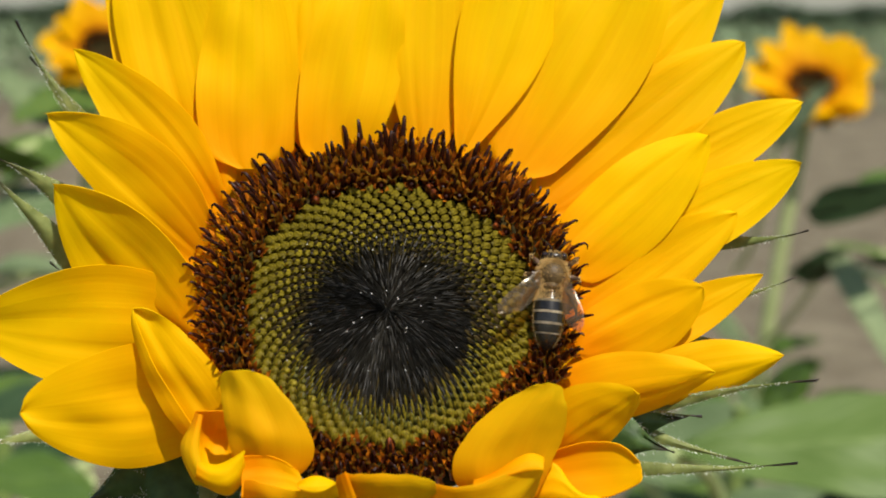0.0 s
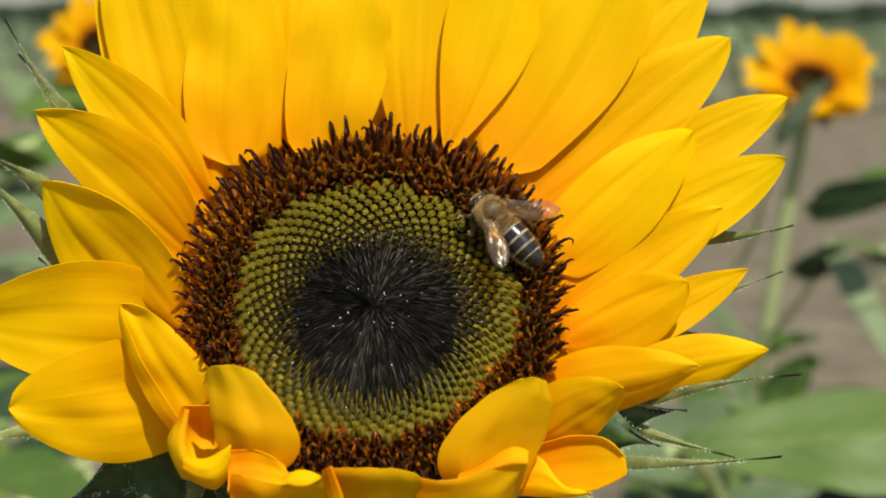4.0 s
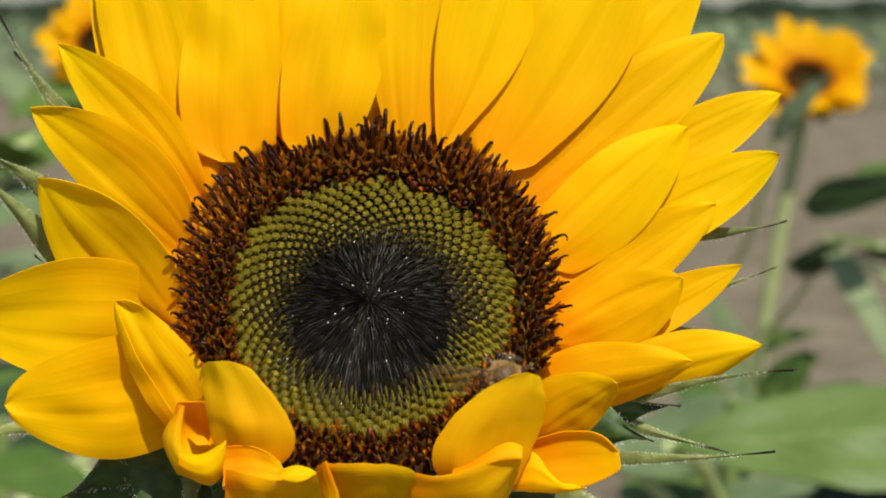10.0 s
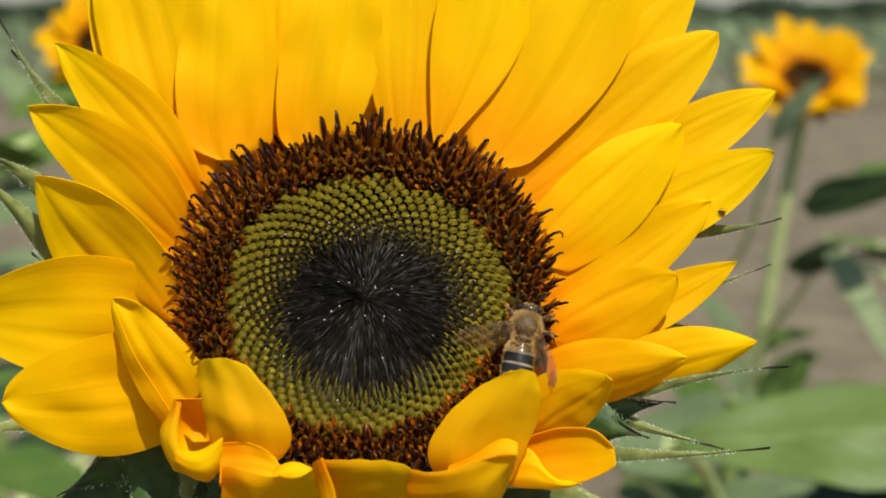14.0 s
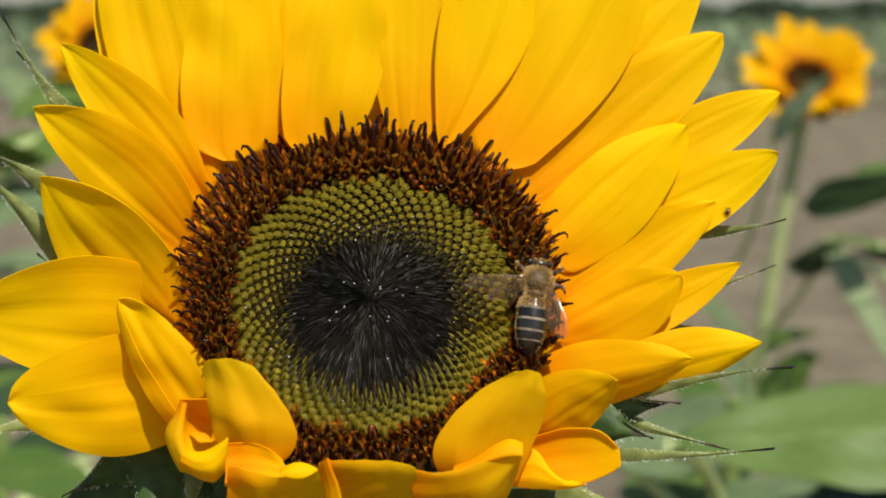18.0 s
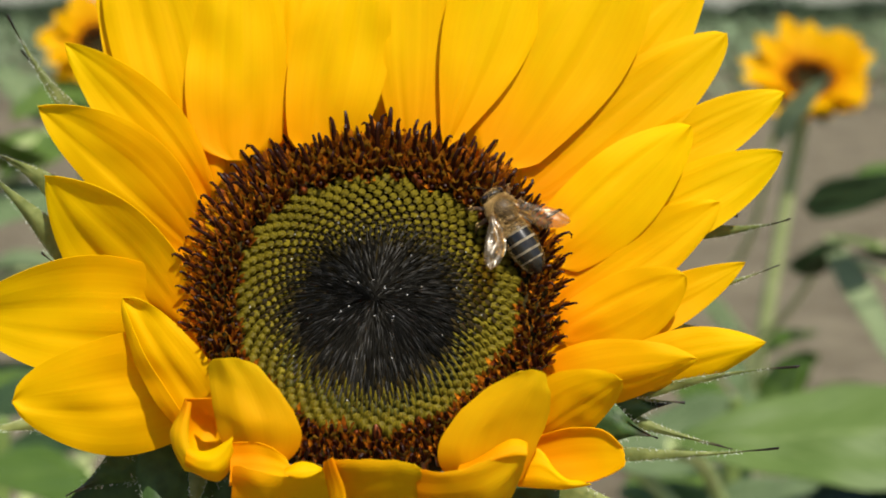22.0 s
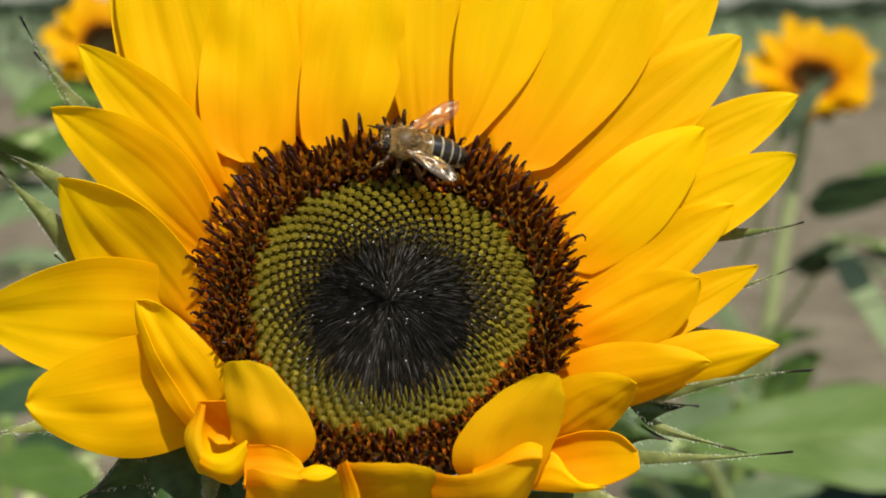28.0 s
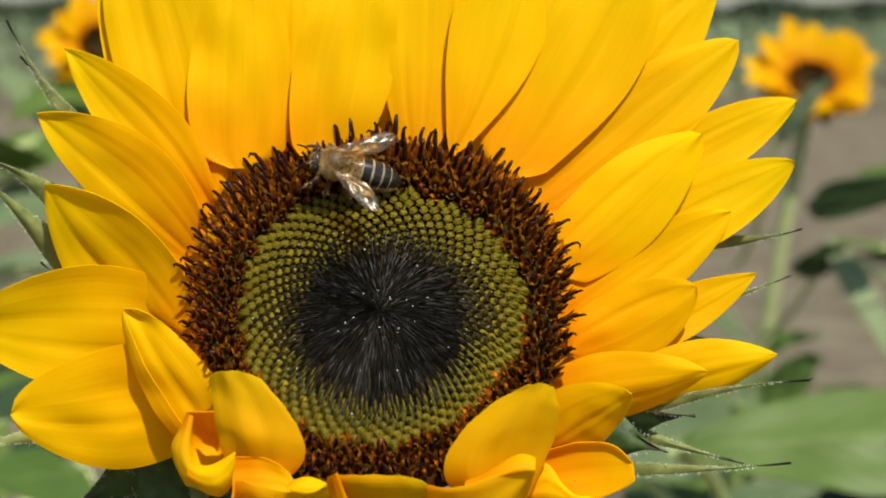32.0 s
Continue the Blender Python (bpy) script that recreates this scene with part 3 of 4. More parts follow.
ray_petal((-20.6, -19.7, 4.0), (-33.8, 0.6, 2.4), 11.6, deep=True, side=-1.2, cup=0.6, neck=0.5, point=0.6, fold=0.55, roll=-8)
ray_petal((-13.2, 21.7, -13.0), (-12.2, 55.4, -16.0), 7.6, neck=0.7)
ray_petal((5.0, 20.7, -11.2), (5.7, 61.4, -13.4), 11.0, neck=0.3)
ray_petal((22.3, 18.6, -13.2), (48.1, 48.3, -17.0), 12.1)
ray_petal((-20.0, 19.8, -10.2), (-20.0, 56.4, -12.0), 11.3, neck=0.9, peak=0.44, dents=0.07)
ray_petal((-24.9, 14.4, -10.8), (-36.6, 57.7, -12.8), 13.7, neck=0.5, peak=0.56, dents=0.06)
ray_petal((-8.4, 19.3, -10.0), (-1.0, 55.9, -11.8), 12.4, side=-0.3, neck=0.5, peak=0.46, roll=10, dents=0.06)
ray_petal((21.0, 14.1, -11.7), (50.1, 38.3, -14.6), 11.2, neck=0.5, peak=0.56, point=0.62, keel=0.08)
ray_petal((16.4, 19.1, -11.2), (38.9, 58.6, -13.6), 16.9, side=0.5, neck=0.5, peak=0.54, point=0.8, roll=-4)
ray_petal((9.5, 21.5, -10.0), (20.3, 56.7, -11.8), 13.9, side=1.0, neck=0.12, peak=0.58, point=0.85, roll=7)
ray_petal((31.0, 15.7, -11.6), (58.5, 29.8, -15.0), 8.3, peak=0.56, point=0.7, keel=0.1)
ray_petal((29.3, 7.2, -10.2), (57.9, 21.0, -13.0), 9.7, side=0.5, peak=0.55, point=0.7, keel=0.12)
ray_petal((23.6, 6.0, -8.4), (44.3, 24.7, -9.6), 11.0, side=0.2, neck=0.55, peak=0.5, point=0.6, cup=-0.8)
ray_petal((30.6, -5.4, -6.0), (51.8, 5.3, -9.0), 6.4, side=0.2, deep=True, keel=0.15)
ray_petal((24.5, -2.0, -9.0), (48.5, 13.9, -11.0), 9.2, deep=True, neck=0.4, point=0.62, keel=0.08)
ray_petal((31.2, -10.8, -3.5), (53.9, -5.7, -4.0), 7.9, side=-0.2, deep=True, keel=-0.1, cup=-1, roll=8)
ray_petal((25.8, -5.4, -4.5), (42.8, 3.5, -4.0), 9.7, side=0.5, deep=True, neck=0.5, point=0.55, cup=-0.5, roll=4)
ray_petal((22.8, -11.8, 0.0), (43.3, -7.5, 4.0), 7.8, deep=True, neck=0.9, keel=-0.12, cup=-1.2, roll=14)
ray_petal((21.0, -17.0, 8.0), (32.3, -9.7, 13.0), 7.9, side=-0.4, deep=True, neck=0.7, cup=-1, roll=14, point=0.6, pleat=0.012, dents=0.04)
# short petals of the hindmost row, seen in the gaps
for k in range(13):
    a = radians(-24 + 17.0 * k)
    reach = 38 + 3 * math.sin(2.3 * k)
    depth = -14.0 - 4.5 * math.sin(a)
    ray_petal((18 * math.cos(a), 18 * math.sin(a) * 0.94, depth), (reach * math.cos(a), reach * math.sin(a) * 0.94, depth + 3), 10.5, deep=True, neck=0.8)
# short petals of the front row, curled up over the disc's lower edge
curled_petal("blunt yellow petal curled up over the disc",
             (((-18.4, -19.5, 16.5), (-19.8, -14.7, 16.8), (-20.5, -10.7, 17.2), (-20.7, -7.5, 17.5)),
              ((-10.5, -19.7, 17.0), (-8.9, -15.6, 17.3), (-11.1, -11.4, 17.7), (-14.2, -7.6, 18.0)), 1.2, 1.1, 2, 0.10))
curled_petal("short petal curled up with a notched tip",
             (((10.4, -22.4, 15.5), (9.0, -16.7, 16.5), (13.8, -11.3, 17.5), (18.7, -8.5, 18.5)),
              ((19.2, -22.4, 15.5), (21.8, -16.6, 16.3), (22.9, -12.5, 17.2), (22.3, -9.1, 18.0)), 1.4, 0.9, 2, 0.09))
curled_petal("small yellow petal rolled into a trumpet",
             (((-24.3, -12.1, 13.5), (-24.2, -15.2, 11.0), (-24.0, -17.7, 11.0), (-23.2, -21.2, 14.0)),
              ((-19.0, -12.1, 13.5), (-19.9, -15.3, 10.0), (-19.9, -17.8, 10.0), (-19.5, -21.6, 13.0)), -1.5, 0.0, 1, 0.03),
             (((-24.0, -12.2, 14.5), (-25.1, -14.8, 15.0), (-25.7, -16.9, 15.5), (-23.8, -21.1, 16.0)),
              ((-23.1, -12.4, 15.6), (-23.4, -15.1, 16.2), (-23.1, -18.0, 16.9), (-21.0, -21.3, 17.5)), 0.8, 0.0, 2, 0.05),
             (((-23.4, -17.8, 16.6), (-21.5, -18.5, 17.1), (-19.7, -18.0, 17.5), (-17.6, -16.6, 18.0)),
              ((-23.7, -21.0, 15.6), (-21.3, -22.2, 15.9), (-19.1, -22.3, 16.2), (-17.5, -19.2, 16.5)), 2.0, 0.2, 0, 0.05))
curled_petal("crumpled orange petal with an olive back and a turned lip",
             (((-17.9, -17.5, 18.0), (-15.3, -17.3, 18.0), (-13.1, -17.8, 18.0), (-10.7, -19.4, 18.0)),
              ((-17.8, -22.7, 19.0), (-15.5, -21.9, 19.2), (-12.6, -22.1, 19.3), (-9.2, -22.0, 19.5)), -0.8, 0.0, 1, 0.05),
             (((-17.2, -20.0, 21.0), (-14.2, -20.6, 21.0), (-10.3, -21.4, 21.0), (-5.9, -20.2, 21.0)),
              ((-17.9, -28.0, 14.0), (-14.6, -28.4, 14.0), (-9.1, -28.0, 14.0), (-4.0, -27.3, 14.0)), 1.0, 0.0, 2, 0.10),
             (((-10.7, -20.4, 20.0), (-9.1, -19.6, 20.2), (-7.6, -19.6, 20.3), (-5.9, -20.3, 20.5)),
              ((-10.6, -20.9, 21.5), (-9.3, -21.5, 21.4), (-7.8, -21.5, 21.4), (-5.9, -20.4, 21.3)), 0.7, 0.0, 0, 0.05))
curled_petal("wavy olive-yellow petal with an orange fold",
             (((-4.9, -18.9, 22.0), (-1.8, -19.1, 22.0), (2.4, -19.1, 22.0), (6.4, -20.1, 22.0)),
              ((-4.4, -28.4, 14.0), (-1.5, -28.8, 14.0), (2.9, -28.8, 14.0), (6.9, -28.4, 14.0)), 1.2, 0.0, 2, 0.08),
             (((-5.7, -19.5, 21.0), (-5.5, -21.4, 20.7), (-5.0, -23.9, 20.3), (-4.8, -27.5, 20.0)),
              ((-4.6, -18.7, 22.6), (-3.8, -20.8, 22.1), (-3.1, -23.1, 21.5), (-2.4, -27.4, 21.0)), 0.4, 0.0, 1, 0.03))
curled_petal("wavy olive-yellow petal with an orange inner lip",
             (((5.7, -20.1, 22.6), (10.5, -20.4, 22.4), (15.1, -18.9, 22.2), (19.6, -17.9, 22.0)),
              ((6.4, -28.4, 14.0), (10.9, -28.6, 15.3), (15.2, -27.7, 16.7), (19.2, -21.3, 18.0)), 1.2, 0.3, 2, 0.08),
             (((11.2, -19.9, 20.8), (14.5, -18.4, 20.8), (17.2, -16.8, 20.8), (19.8, -17.1, 20.8)),
              ((10.9, -20.8, 22.0), (15.1, -19.4, 22.1), (17.6, -18.7, 22.1), (19.7, -18.5, 22.2)), 0.5, 0.0, 1, 0.03))
curled_petal("cupped yellow petal with an inner curl",
             (((19.1, -19.2, 9.0), (23.4, -16.8, 10.3), (28.5, -16.1, 11.7), (32.1, -18.2, 13.0)),
              ((19.3, -23.5, 11.0), (25.2, -23.4, 12.2), (29.5, -22.5, 13.3), (32.4, -20.7, 14.5)), -1.6, 0.5, 1, 0.03),
             (((18.9, -20.0, 12.6), (21.8, -18.8, 13.1), (23.6, -21.1, 13.5), (26.6, -22.6, 14.0)),
              ((18.9, -23.6, 13.0), (22.2, -23.8, 13.5), (25.1, -23.8, 14.0), (28.3, -23.1, 14.5)), 0.7, 0.0, 0, 0.03))

bract((-42.9, 12.5, -15.5), (-55.8, 21.7, -8.5), 2.8)
bract((-41.5, 3.6, -12.4), (-55.3, 19.3, -3.4), 3.2)
bract((-41.7, 22.9, -19.9), (-53.9, 41.2, -16.9), 1.6)
bract((-42.9, 25.4, -19.8), (-52.1, 36.0, -16.8), 1.3)
bract((41.6, 10.1, -16.6), (58.7, 11.5, -11.6), 1.8)
bract((40.2, -1.5, -13.6), (57.0, 4.8, -10.4), 1.2)
bract((35.0, -14.0, -7.1), (57.4, -8.7, 0.9), 1.1)
bract((30.1, -14.6, -4.8), (48.4, -19.9, 1.2), 1.5)
bract((25.9, -20.3, -0.6), (54.0, -19.3, 5.4), 1.5)
bract((36.2, -5.1, -12.3), (49.9, -4.5, -9.8), 2.1)
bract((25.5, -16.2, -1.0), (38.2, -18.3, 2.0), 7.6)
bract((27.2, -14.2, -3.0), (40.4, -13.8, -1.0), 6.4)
bract((-39.1, -16.4, -8.3), (-56.8, -18.5, -3.3), 2.8)
bract((29.3, -15.3, -4.6), (42.1, -14.0, -0.6), 1.5)
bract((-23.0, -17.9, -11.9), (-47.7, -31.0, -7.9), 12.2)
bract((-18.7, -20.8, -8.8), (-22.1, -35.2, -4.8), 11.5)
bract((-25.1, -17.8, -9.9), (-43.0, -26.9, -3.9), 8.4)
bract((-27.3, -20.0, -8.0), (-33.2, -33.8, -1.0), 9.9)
bract((-24.2, -19.3, -7.6), (-25.0, -32.3, 0.4), 2.6)
bract((22.7, -25.1, 1.2), (35.8, -26.7, 7.2), 3.8)
bract((-38.1, 0.5, -11.3), (-47.4, 6.7, -9.3), 2.0)

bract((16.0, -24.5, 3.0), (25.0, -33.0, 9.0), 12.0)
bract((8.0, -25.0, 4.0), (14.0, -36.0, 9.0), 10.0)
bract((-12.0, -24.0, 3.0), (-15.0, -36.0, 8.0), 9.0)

# the stem, behind the head
neck = IN_HEAD @ Vector((0, -0.004, -0.014))
part("stem", tube(bezier((0, 0, 0), (0, 0.01, 0.35), neck + Vector((0, 0.07, -0.12)), neck, 16), [0.011 - 0.003 * i / 16 for i in range(17)], 12), STEM, flower)

# the disc faces up from the head
DISC_TILT = pose(0, 0, 0, -27, 0, 0)
disc = part("disc", millimetres(lathe([(0, -1.2), (6, -1.0), (12, -0.6), (18, -0.2), (21, -0.3), (23, -1.4), (24, -3), (24, -6), (21, -10), (14, -14), (0, -15)], 64)),
            RECEPTACLE, flower, "flat dark disc packed with florets", m=IN_HEAD @ DISC_TILT)


def swell(r):
    """Height of the disc's surface at radius r, in millimetres."""
    return -1.2 + 0.06 * r if r < 17 else -0.2 if r < 22 else -0.2 - 0.1 * (r - 22) ** 1.7


def spacing(r):
    return 0.78 if r < 7 else 0.78 + 0.5 * (r - 7) / 10 if r < 17 else 1.28 if r < 19.8 else 1.5


places, r, index = [], 0.3, 0
while r < 28.2:
    places.append((r, index * 2.399963))
    index += 1
    r = math.sqrt(r * r + spacing(r) ** 2 / math.pi)


def mesh_of(name, bm, *materials):
    mesh = bpy.data.meshes.new(name)
    millimetres(bm).to_mesh(mesh)
    bm.free()
    for one in materials:
        mesh.materials.append(one)
    return mesh


def bud_mesh(seed):
    """A plump closed bud that bends to the middle like a comma, with five ribs meeting at its tip."""
    rng = random.Random(seed)
    bm = bmesh.new()
    dy = rng.uniform(-0.12, 0.12)
    line = ((0.2, 0, -1.0), (0.2, 0, 0.1), (0.14, 0, 0.7), (0.0, dy * 0.5, 1.12), (-0.28, dy, 1.34))
    tube(line, (0.42, 0.54, 0.54, 0.40, 0.14), 9, bm)
    for t in range(5):
        b = 2 * math.pi * (t + 0.5) / 5 + rng.uniform(-.12, .12)
        out = Vector((math.cos(b), math.sin(b), 0))
        tube((out * 0.42 + Vector((0.18, 0, 0.15)), out * 0.46 + Vector((0.12, 0, 0.8)), out * 0.36 + Vector((-0.04, dy * 0.5, 1.25)), out * 0.16 + Vector((-0.34, dy, 1.42 + rng.uniform(-0.08, 0.12)))), (0.13, 0.18, 0.17, 0.04), 5, bm, False)
    for v in bm.verts:
        v.co.y *= 1.2
    return mesh_of("bud", bm, GREEN_BUD)


def floret_mesh(seed, stage):
    """An open floret: brown corolla with pointed lobes and a dark anther tube, taller and hooked with age."""
    rng = random.Random(seed)
    bm = bmesh.new()
    lathe([(0.42, -1.6), (0.5, 0.2), (0.58, 0.9), (0.66, 1.5)], 9, bm, 0)
    lathe([(0.6, 1.5), (0.48, 0.9), (0.0, 0.5)], 9, bm, 2)
    for k in range(5):
        a = 2 * math.pi * (k + rng.uniform(-.2, .2)) / 5
        out, across = Vector((math.cos(a), math.sin(a), 0)), Vector((-math.sin(a), math.cos(a), 0)) * 0.36
        low = out * 0.6 + Vector((0, 0, 1.3))
        mid = out * rng.uniform(0.74, 0.9) + Vector((0, 0, 1.95))
        end = out * rng.uniform(0.8, 1.25) + Vector((0, 0, rng.uniform(2.3, 2.75)))
        vs = [bm.verts.new(p) for p in (low - across, low + across, mid + across * 0.8, mid - across * 0.8, end, mid + out * 0.1)]
        which = 3 if rng.random() < 0.5 else 0
        for f in ((0, 1, 5), (1, 2, 5), (0, 5, 3), (2, 4, 5), (4, 3, 5)):
            bm.faces.new([vs[i] for i in f]).material_index = which
    if stage == 0:
        lathe([(0.34, 0.4), (0.34, 1.1), (0.2, 1.45), (0.0, 1.5)], 7, bm, 1)
    else:
        h = rng.uniform(2.4, 3.1) if stage == 1 else rng.uniform(2.9, 4.1)
        sx, sy = rng.uniform(-0.2, 0.4), rng.uniform(-0.3, 0.3)
        curl = rng.uniform(0.1, 0.5) if stage == 1 else rng.uniform(0.35, 1.35)
        a = rng.uniform(-0.8, 0.8)
        cx, cy = math.cos(a) * curl, math.sin(a) * curl
        tube(((0, 0, 0.5), (sx * 0.3, sy * 0.3, h * 0.5), (sx * 0.8, sy * 0.8, h * 0.78), (sx + cx * 0.25, sy + cy * 0.25, h), (sx + cx * 0.8, sy + cy * 0.8, h + 0.2 - 0.1 * curl), (sx + cx * 1.25, sy + cy * 1.25, h + 0.1 - 0.4 * curl)),
             (0.28, 0.30, 0.27, 0.21, 0.16, 0.09), 7, bm, True, 1)
    return mesh_of("disc_floret", bm, COROLLA, ANTHER, RED_BUD, LOBE)


def closed_floret_mesh(seed):
    """A swollen red-brown floret about to open."""
    rng = random.Random(seed)
    bm = lathe([(0.42, -1.0), (0.55, 0.4), (0.6, 1.0), (0.42, 1.6), (0.1, 1.95), (0, 1.97)], 8, None, 0, Matrix.Shear("XY", 4, (rng.uniform(-0.3, 0.1), rng.uniform(-0.2, 0.2))))
    for k in range(5):
        a = 2 * math.pi * (k + rng.uniform(-.3, .3)) / 5
        c, s = math.cos(a), math.sin(a)
        tube(((0.52 * c, 0.52 * s, 0.7), (0.52 * c, 0.52 * s, 1.4), (0.3 * c - 0.2, 0.3 * s, 2.1)), (0.12, 0.18, 0.03), 4, bm, False, 1)
    return mesh_of("closed_floret", bm, COROLLA, RED_BUD)


BUDS = [bud_mesh(i) for i in range(5)]
FLORETS = [[floret_mesh(10 + 20 * stage + i, stage) for i in range(7)] for stage in range(3)]
CLOSED = [closed_floret_mesh(80 + i) for i in range(4)]


def stand(r, a, lean, spin=0.0, size=1.0):
    """Pose of a floret on the disc: its own x points outward."""
    at = Vector((r * math.cos(a), r * math.sin(a), swell(r))) * 0.001
    return Matrix.Translation(at) @ Matrix.Rotation(a, 4, "Z") @ Matrix.Rotation(radians(lean), 4, "Y") @ Matrix.Rotation(spin, 4, "Z") @ Matrix.Scale(size, 4)


def merge(target, mesh, m, index=None):
    """Adds a copy of a mesh to a joined one."""
    vs = [target.verts.new(m @ v.co) for v in mesh.vertices]
    for poly in mesh.polygons:
        made = target.faces.new([vs[i] for i in poly.vertices])
        made.smooth, made.material_index = True, poly.material_index if index is None else index[poly.material_index]


def scale_of_chaff(target, m, wide, tall, bow, index):
    """A pointed scale, folded along its middle, that bends over to the middle of the disc."""
    rows = ((-0.7, 0.85, 0.0), (0.3 * tall, 1.0, 0.0), (0.66 * tall, 0.86, 0.2 * bow), (0.88 * tall, 0.42, 0.6 * bow))
    grid = [[target.verts.new(m @ (Vector((x * 0.001, y * 0.001, z * 0.001)))) for x, y in ((-back - 0.22 * wide * k, -wide * k), (-back + 0.12 * wide, 0.0), (-back - 0.22 * wide * k, wide * k))] for z, k, back in rows]
    end = target.verts.new(m @ Vector((-bow * 0.001, 0, tall * 0.001)))
    for lo, hi in zip(grid, grid[1:]):
        for j in (0, 1):
            target.faces.new((lo[j], lo[j + 1], hi[j + 1], hi[j])).material_index = index
    for j in (0, 1):
        target.faces.new((grid[-1][j], grid[-1][j + 1], end)).material_index = index


rng = random.Random(77)
chaff, small_buds, floret_rest = bmesh.new(), bmesh.new(), bmesh.new()
counts = {"bud": 0, "disc_floret": 0}
for r, a in places:
    if r > 25.2 - 0.4 * math.cos(a) + 2.0 * max(0.0, math.sin(a)) - 2.4 * math.exp(-((a % 6.2832 - 3.6) / 0.17) ** 2):
        continue
    edge = 19.5 + 0.35 * math.sin(3 * a + 1) + rng.uniform(-0.35, 0.35)
    gap = spacing(r) / 1.48
    if r < edge:
        # buds swell outward; towards the middle the dark scales outgrow and cover them
        core = 10.6 - 2.0 * math.sin(a)
        grown = min(1, max(0, (r - core + rng.uniform(-0.4, 0.4)) / (18.6 - core)))
        if grown > 0.03:
            m = stand(r, a, -27, 0.4 + rng.uniform(-0.1, 0.1), gap * (0.68 + 0.50 * grown) * rng.uniform(0.97, 1.03))
            m.translation.z -= 0.0008 * (1 - grown)
            # buds low on the disc take the darker tones more often
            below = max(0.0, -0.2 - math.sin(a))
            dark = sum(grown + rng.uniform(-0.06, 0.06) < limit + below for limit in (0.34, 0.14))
            if counts["bud"] < 300 and grown > 0.72:
                counts["bud"] += 1
                link_part("bud", rng.choice(BUDS), None, disc, m=m)
            else:
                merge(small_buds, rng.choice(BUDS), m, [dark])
            tall = (1.62 + 0.85 * (1 - grown)) * gap * rng.uniform(0.94, 1.06) * (0.94 - 0.34 * math.sin(a))
            green = grown > 0.12 and math.sin(a) < -0.25 + rng.uniform(-0.25, 0.25)
            scale_of_chaff(chaff, stand(r + 0.76 * gap, a, -29 - 8 * (1 - grown) + rng.uniform(-3, 3), rng.uniform(-0.1, 0.1)),
                           (0.62 - 0.2 * (1 - grown)) * gap * (0.48 if green else 1), tall, 0.16 * tall, 2 if green else 1)
        inner = min(1, max(0, (core + 6.8 - r) / 7.5))
        for _ in range(round(6 * inner)):
            tall, wide = rng.uniform(1.9, 3.0) * (0.6 + 0.4 * inner), rng.uniform(0.06, 0.11)
            m = stand(r + rng.uniform(-0.35, 0.6) * min(1, r / 3), a + rng.uniform(-0.5, 0.5) / max(r, 0.8), -(20 + 36 * min(1, r / 5)) + rng.uniform(-7, 7), 0.0)
            ring = [chaff.verts.new(m @ Vector((x * wide * 0.001, y * wide * 0.001, -0.0004))) for x, y in ((1, 0), (-0.5, 0.87), (-0.5, -0.87))]
            mid = [chaff.verts.new(m @ Vector((x * wide * 0.0009 - 0.00006, y * wide * 0.0009, tall * 0.0006))) for x, y in ((1, 0), (-0.5, 0.87), (-0.5, -0.87))]
            point = chaff.verts.new(m @ Vector((-0.0003, 0, tall * 0.001)))
            for k in range(3):
                chaff.faces.new((ring[k], ring[(k + 1) % 3], mid[(k + 1) % 3], mid[k]))
                chaff.faces.new((mid[k], mid[(k + 1) % 3], point))
    else:
        outer = (r - 19.5) / 6.5
        closed = r < edge + 0.45 and rng.random() < 0.25
        low = min(1, max(0, 0.02 - math.sin(a)) / 0.42)
        lean = -14 + 68 * max(outer, 0) * (1 - 0.85 * low) + rng.uniform(-18, 18)
        stage = 0 if outer < 0.12 else 1 if outer < 0.36 else 2
        mesh = rng.choice(CLOSED if closed else FLORETS[stage])
        m = stand(r, a, lean, rng.uniform(-0.7, 0.7), rng.uniform(0.80, 1.12) * (0.84 + 0.34 * max(0.0, math.sin(a)) + 0.2 * low))
        if counts["disc_floret"] < 300 and not closed:
            counts["disc_floret"] += 1
            link_part("disc_floret", mesh, None, disc, m=m)
        else:
            merge(floret_rest, mesh, m, [2, 1, 2, 2] if closed else None)
tagged(part("chaff", chaff, [CHAFF, OUTER_CHAFF, GREEN_SCALE], disc, "black and olive pointed chaff between the buds", smooth=False), kind="stuff")
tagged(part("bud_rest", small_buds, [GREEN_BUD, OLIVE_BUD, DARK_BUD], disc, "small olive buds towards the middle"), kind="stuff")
tagged(part("floret_rest", floret_rest, [COROLLA, ANTHER, RED_BUD, LOBE], disc, "crowded brown florets"), kind="stuff")
for _ in range(40):
    r, a = 2 + 15 * rng.random(), rng.uniform(0, 6.283)
    size = rng.uniform(0.06, 0.14)
    part("resin_drop", millimetres(ellipsoid(size, size, size, u=8, v=6)), DROP, disc, m=stand(r, a, 0) @ Matrix.Translation((0, 0, 0.0019)))

# ---- the honeybee ----
FUR = plain("fur", (0.38, 0.23, 0.07), (0.64, 0.43, 0.16), 900, 0.7, 0.3, 0)
THORAX = plain("thorax", (0.06, 0.036, 0.013), (0.15, 0.095, 0.035), 900, 0.5, 0.25)
DARK = plain("bee_dark", (0.007, 0.006, 0.0045), (0.022, 0.0185, 0.013), 700, 0.24, 0.5, 0.2, 0.0001)
BAND = plain("bee_band", (0.16, 0.125, 0.075), (0.34, 0.28, 0.18), 900, 0.7, 0.3)
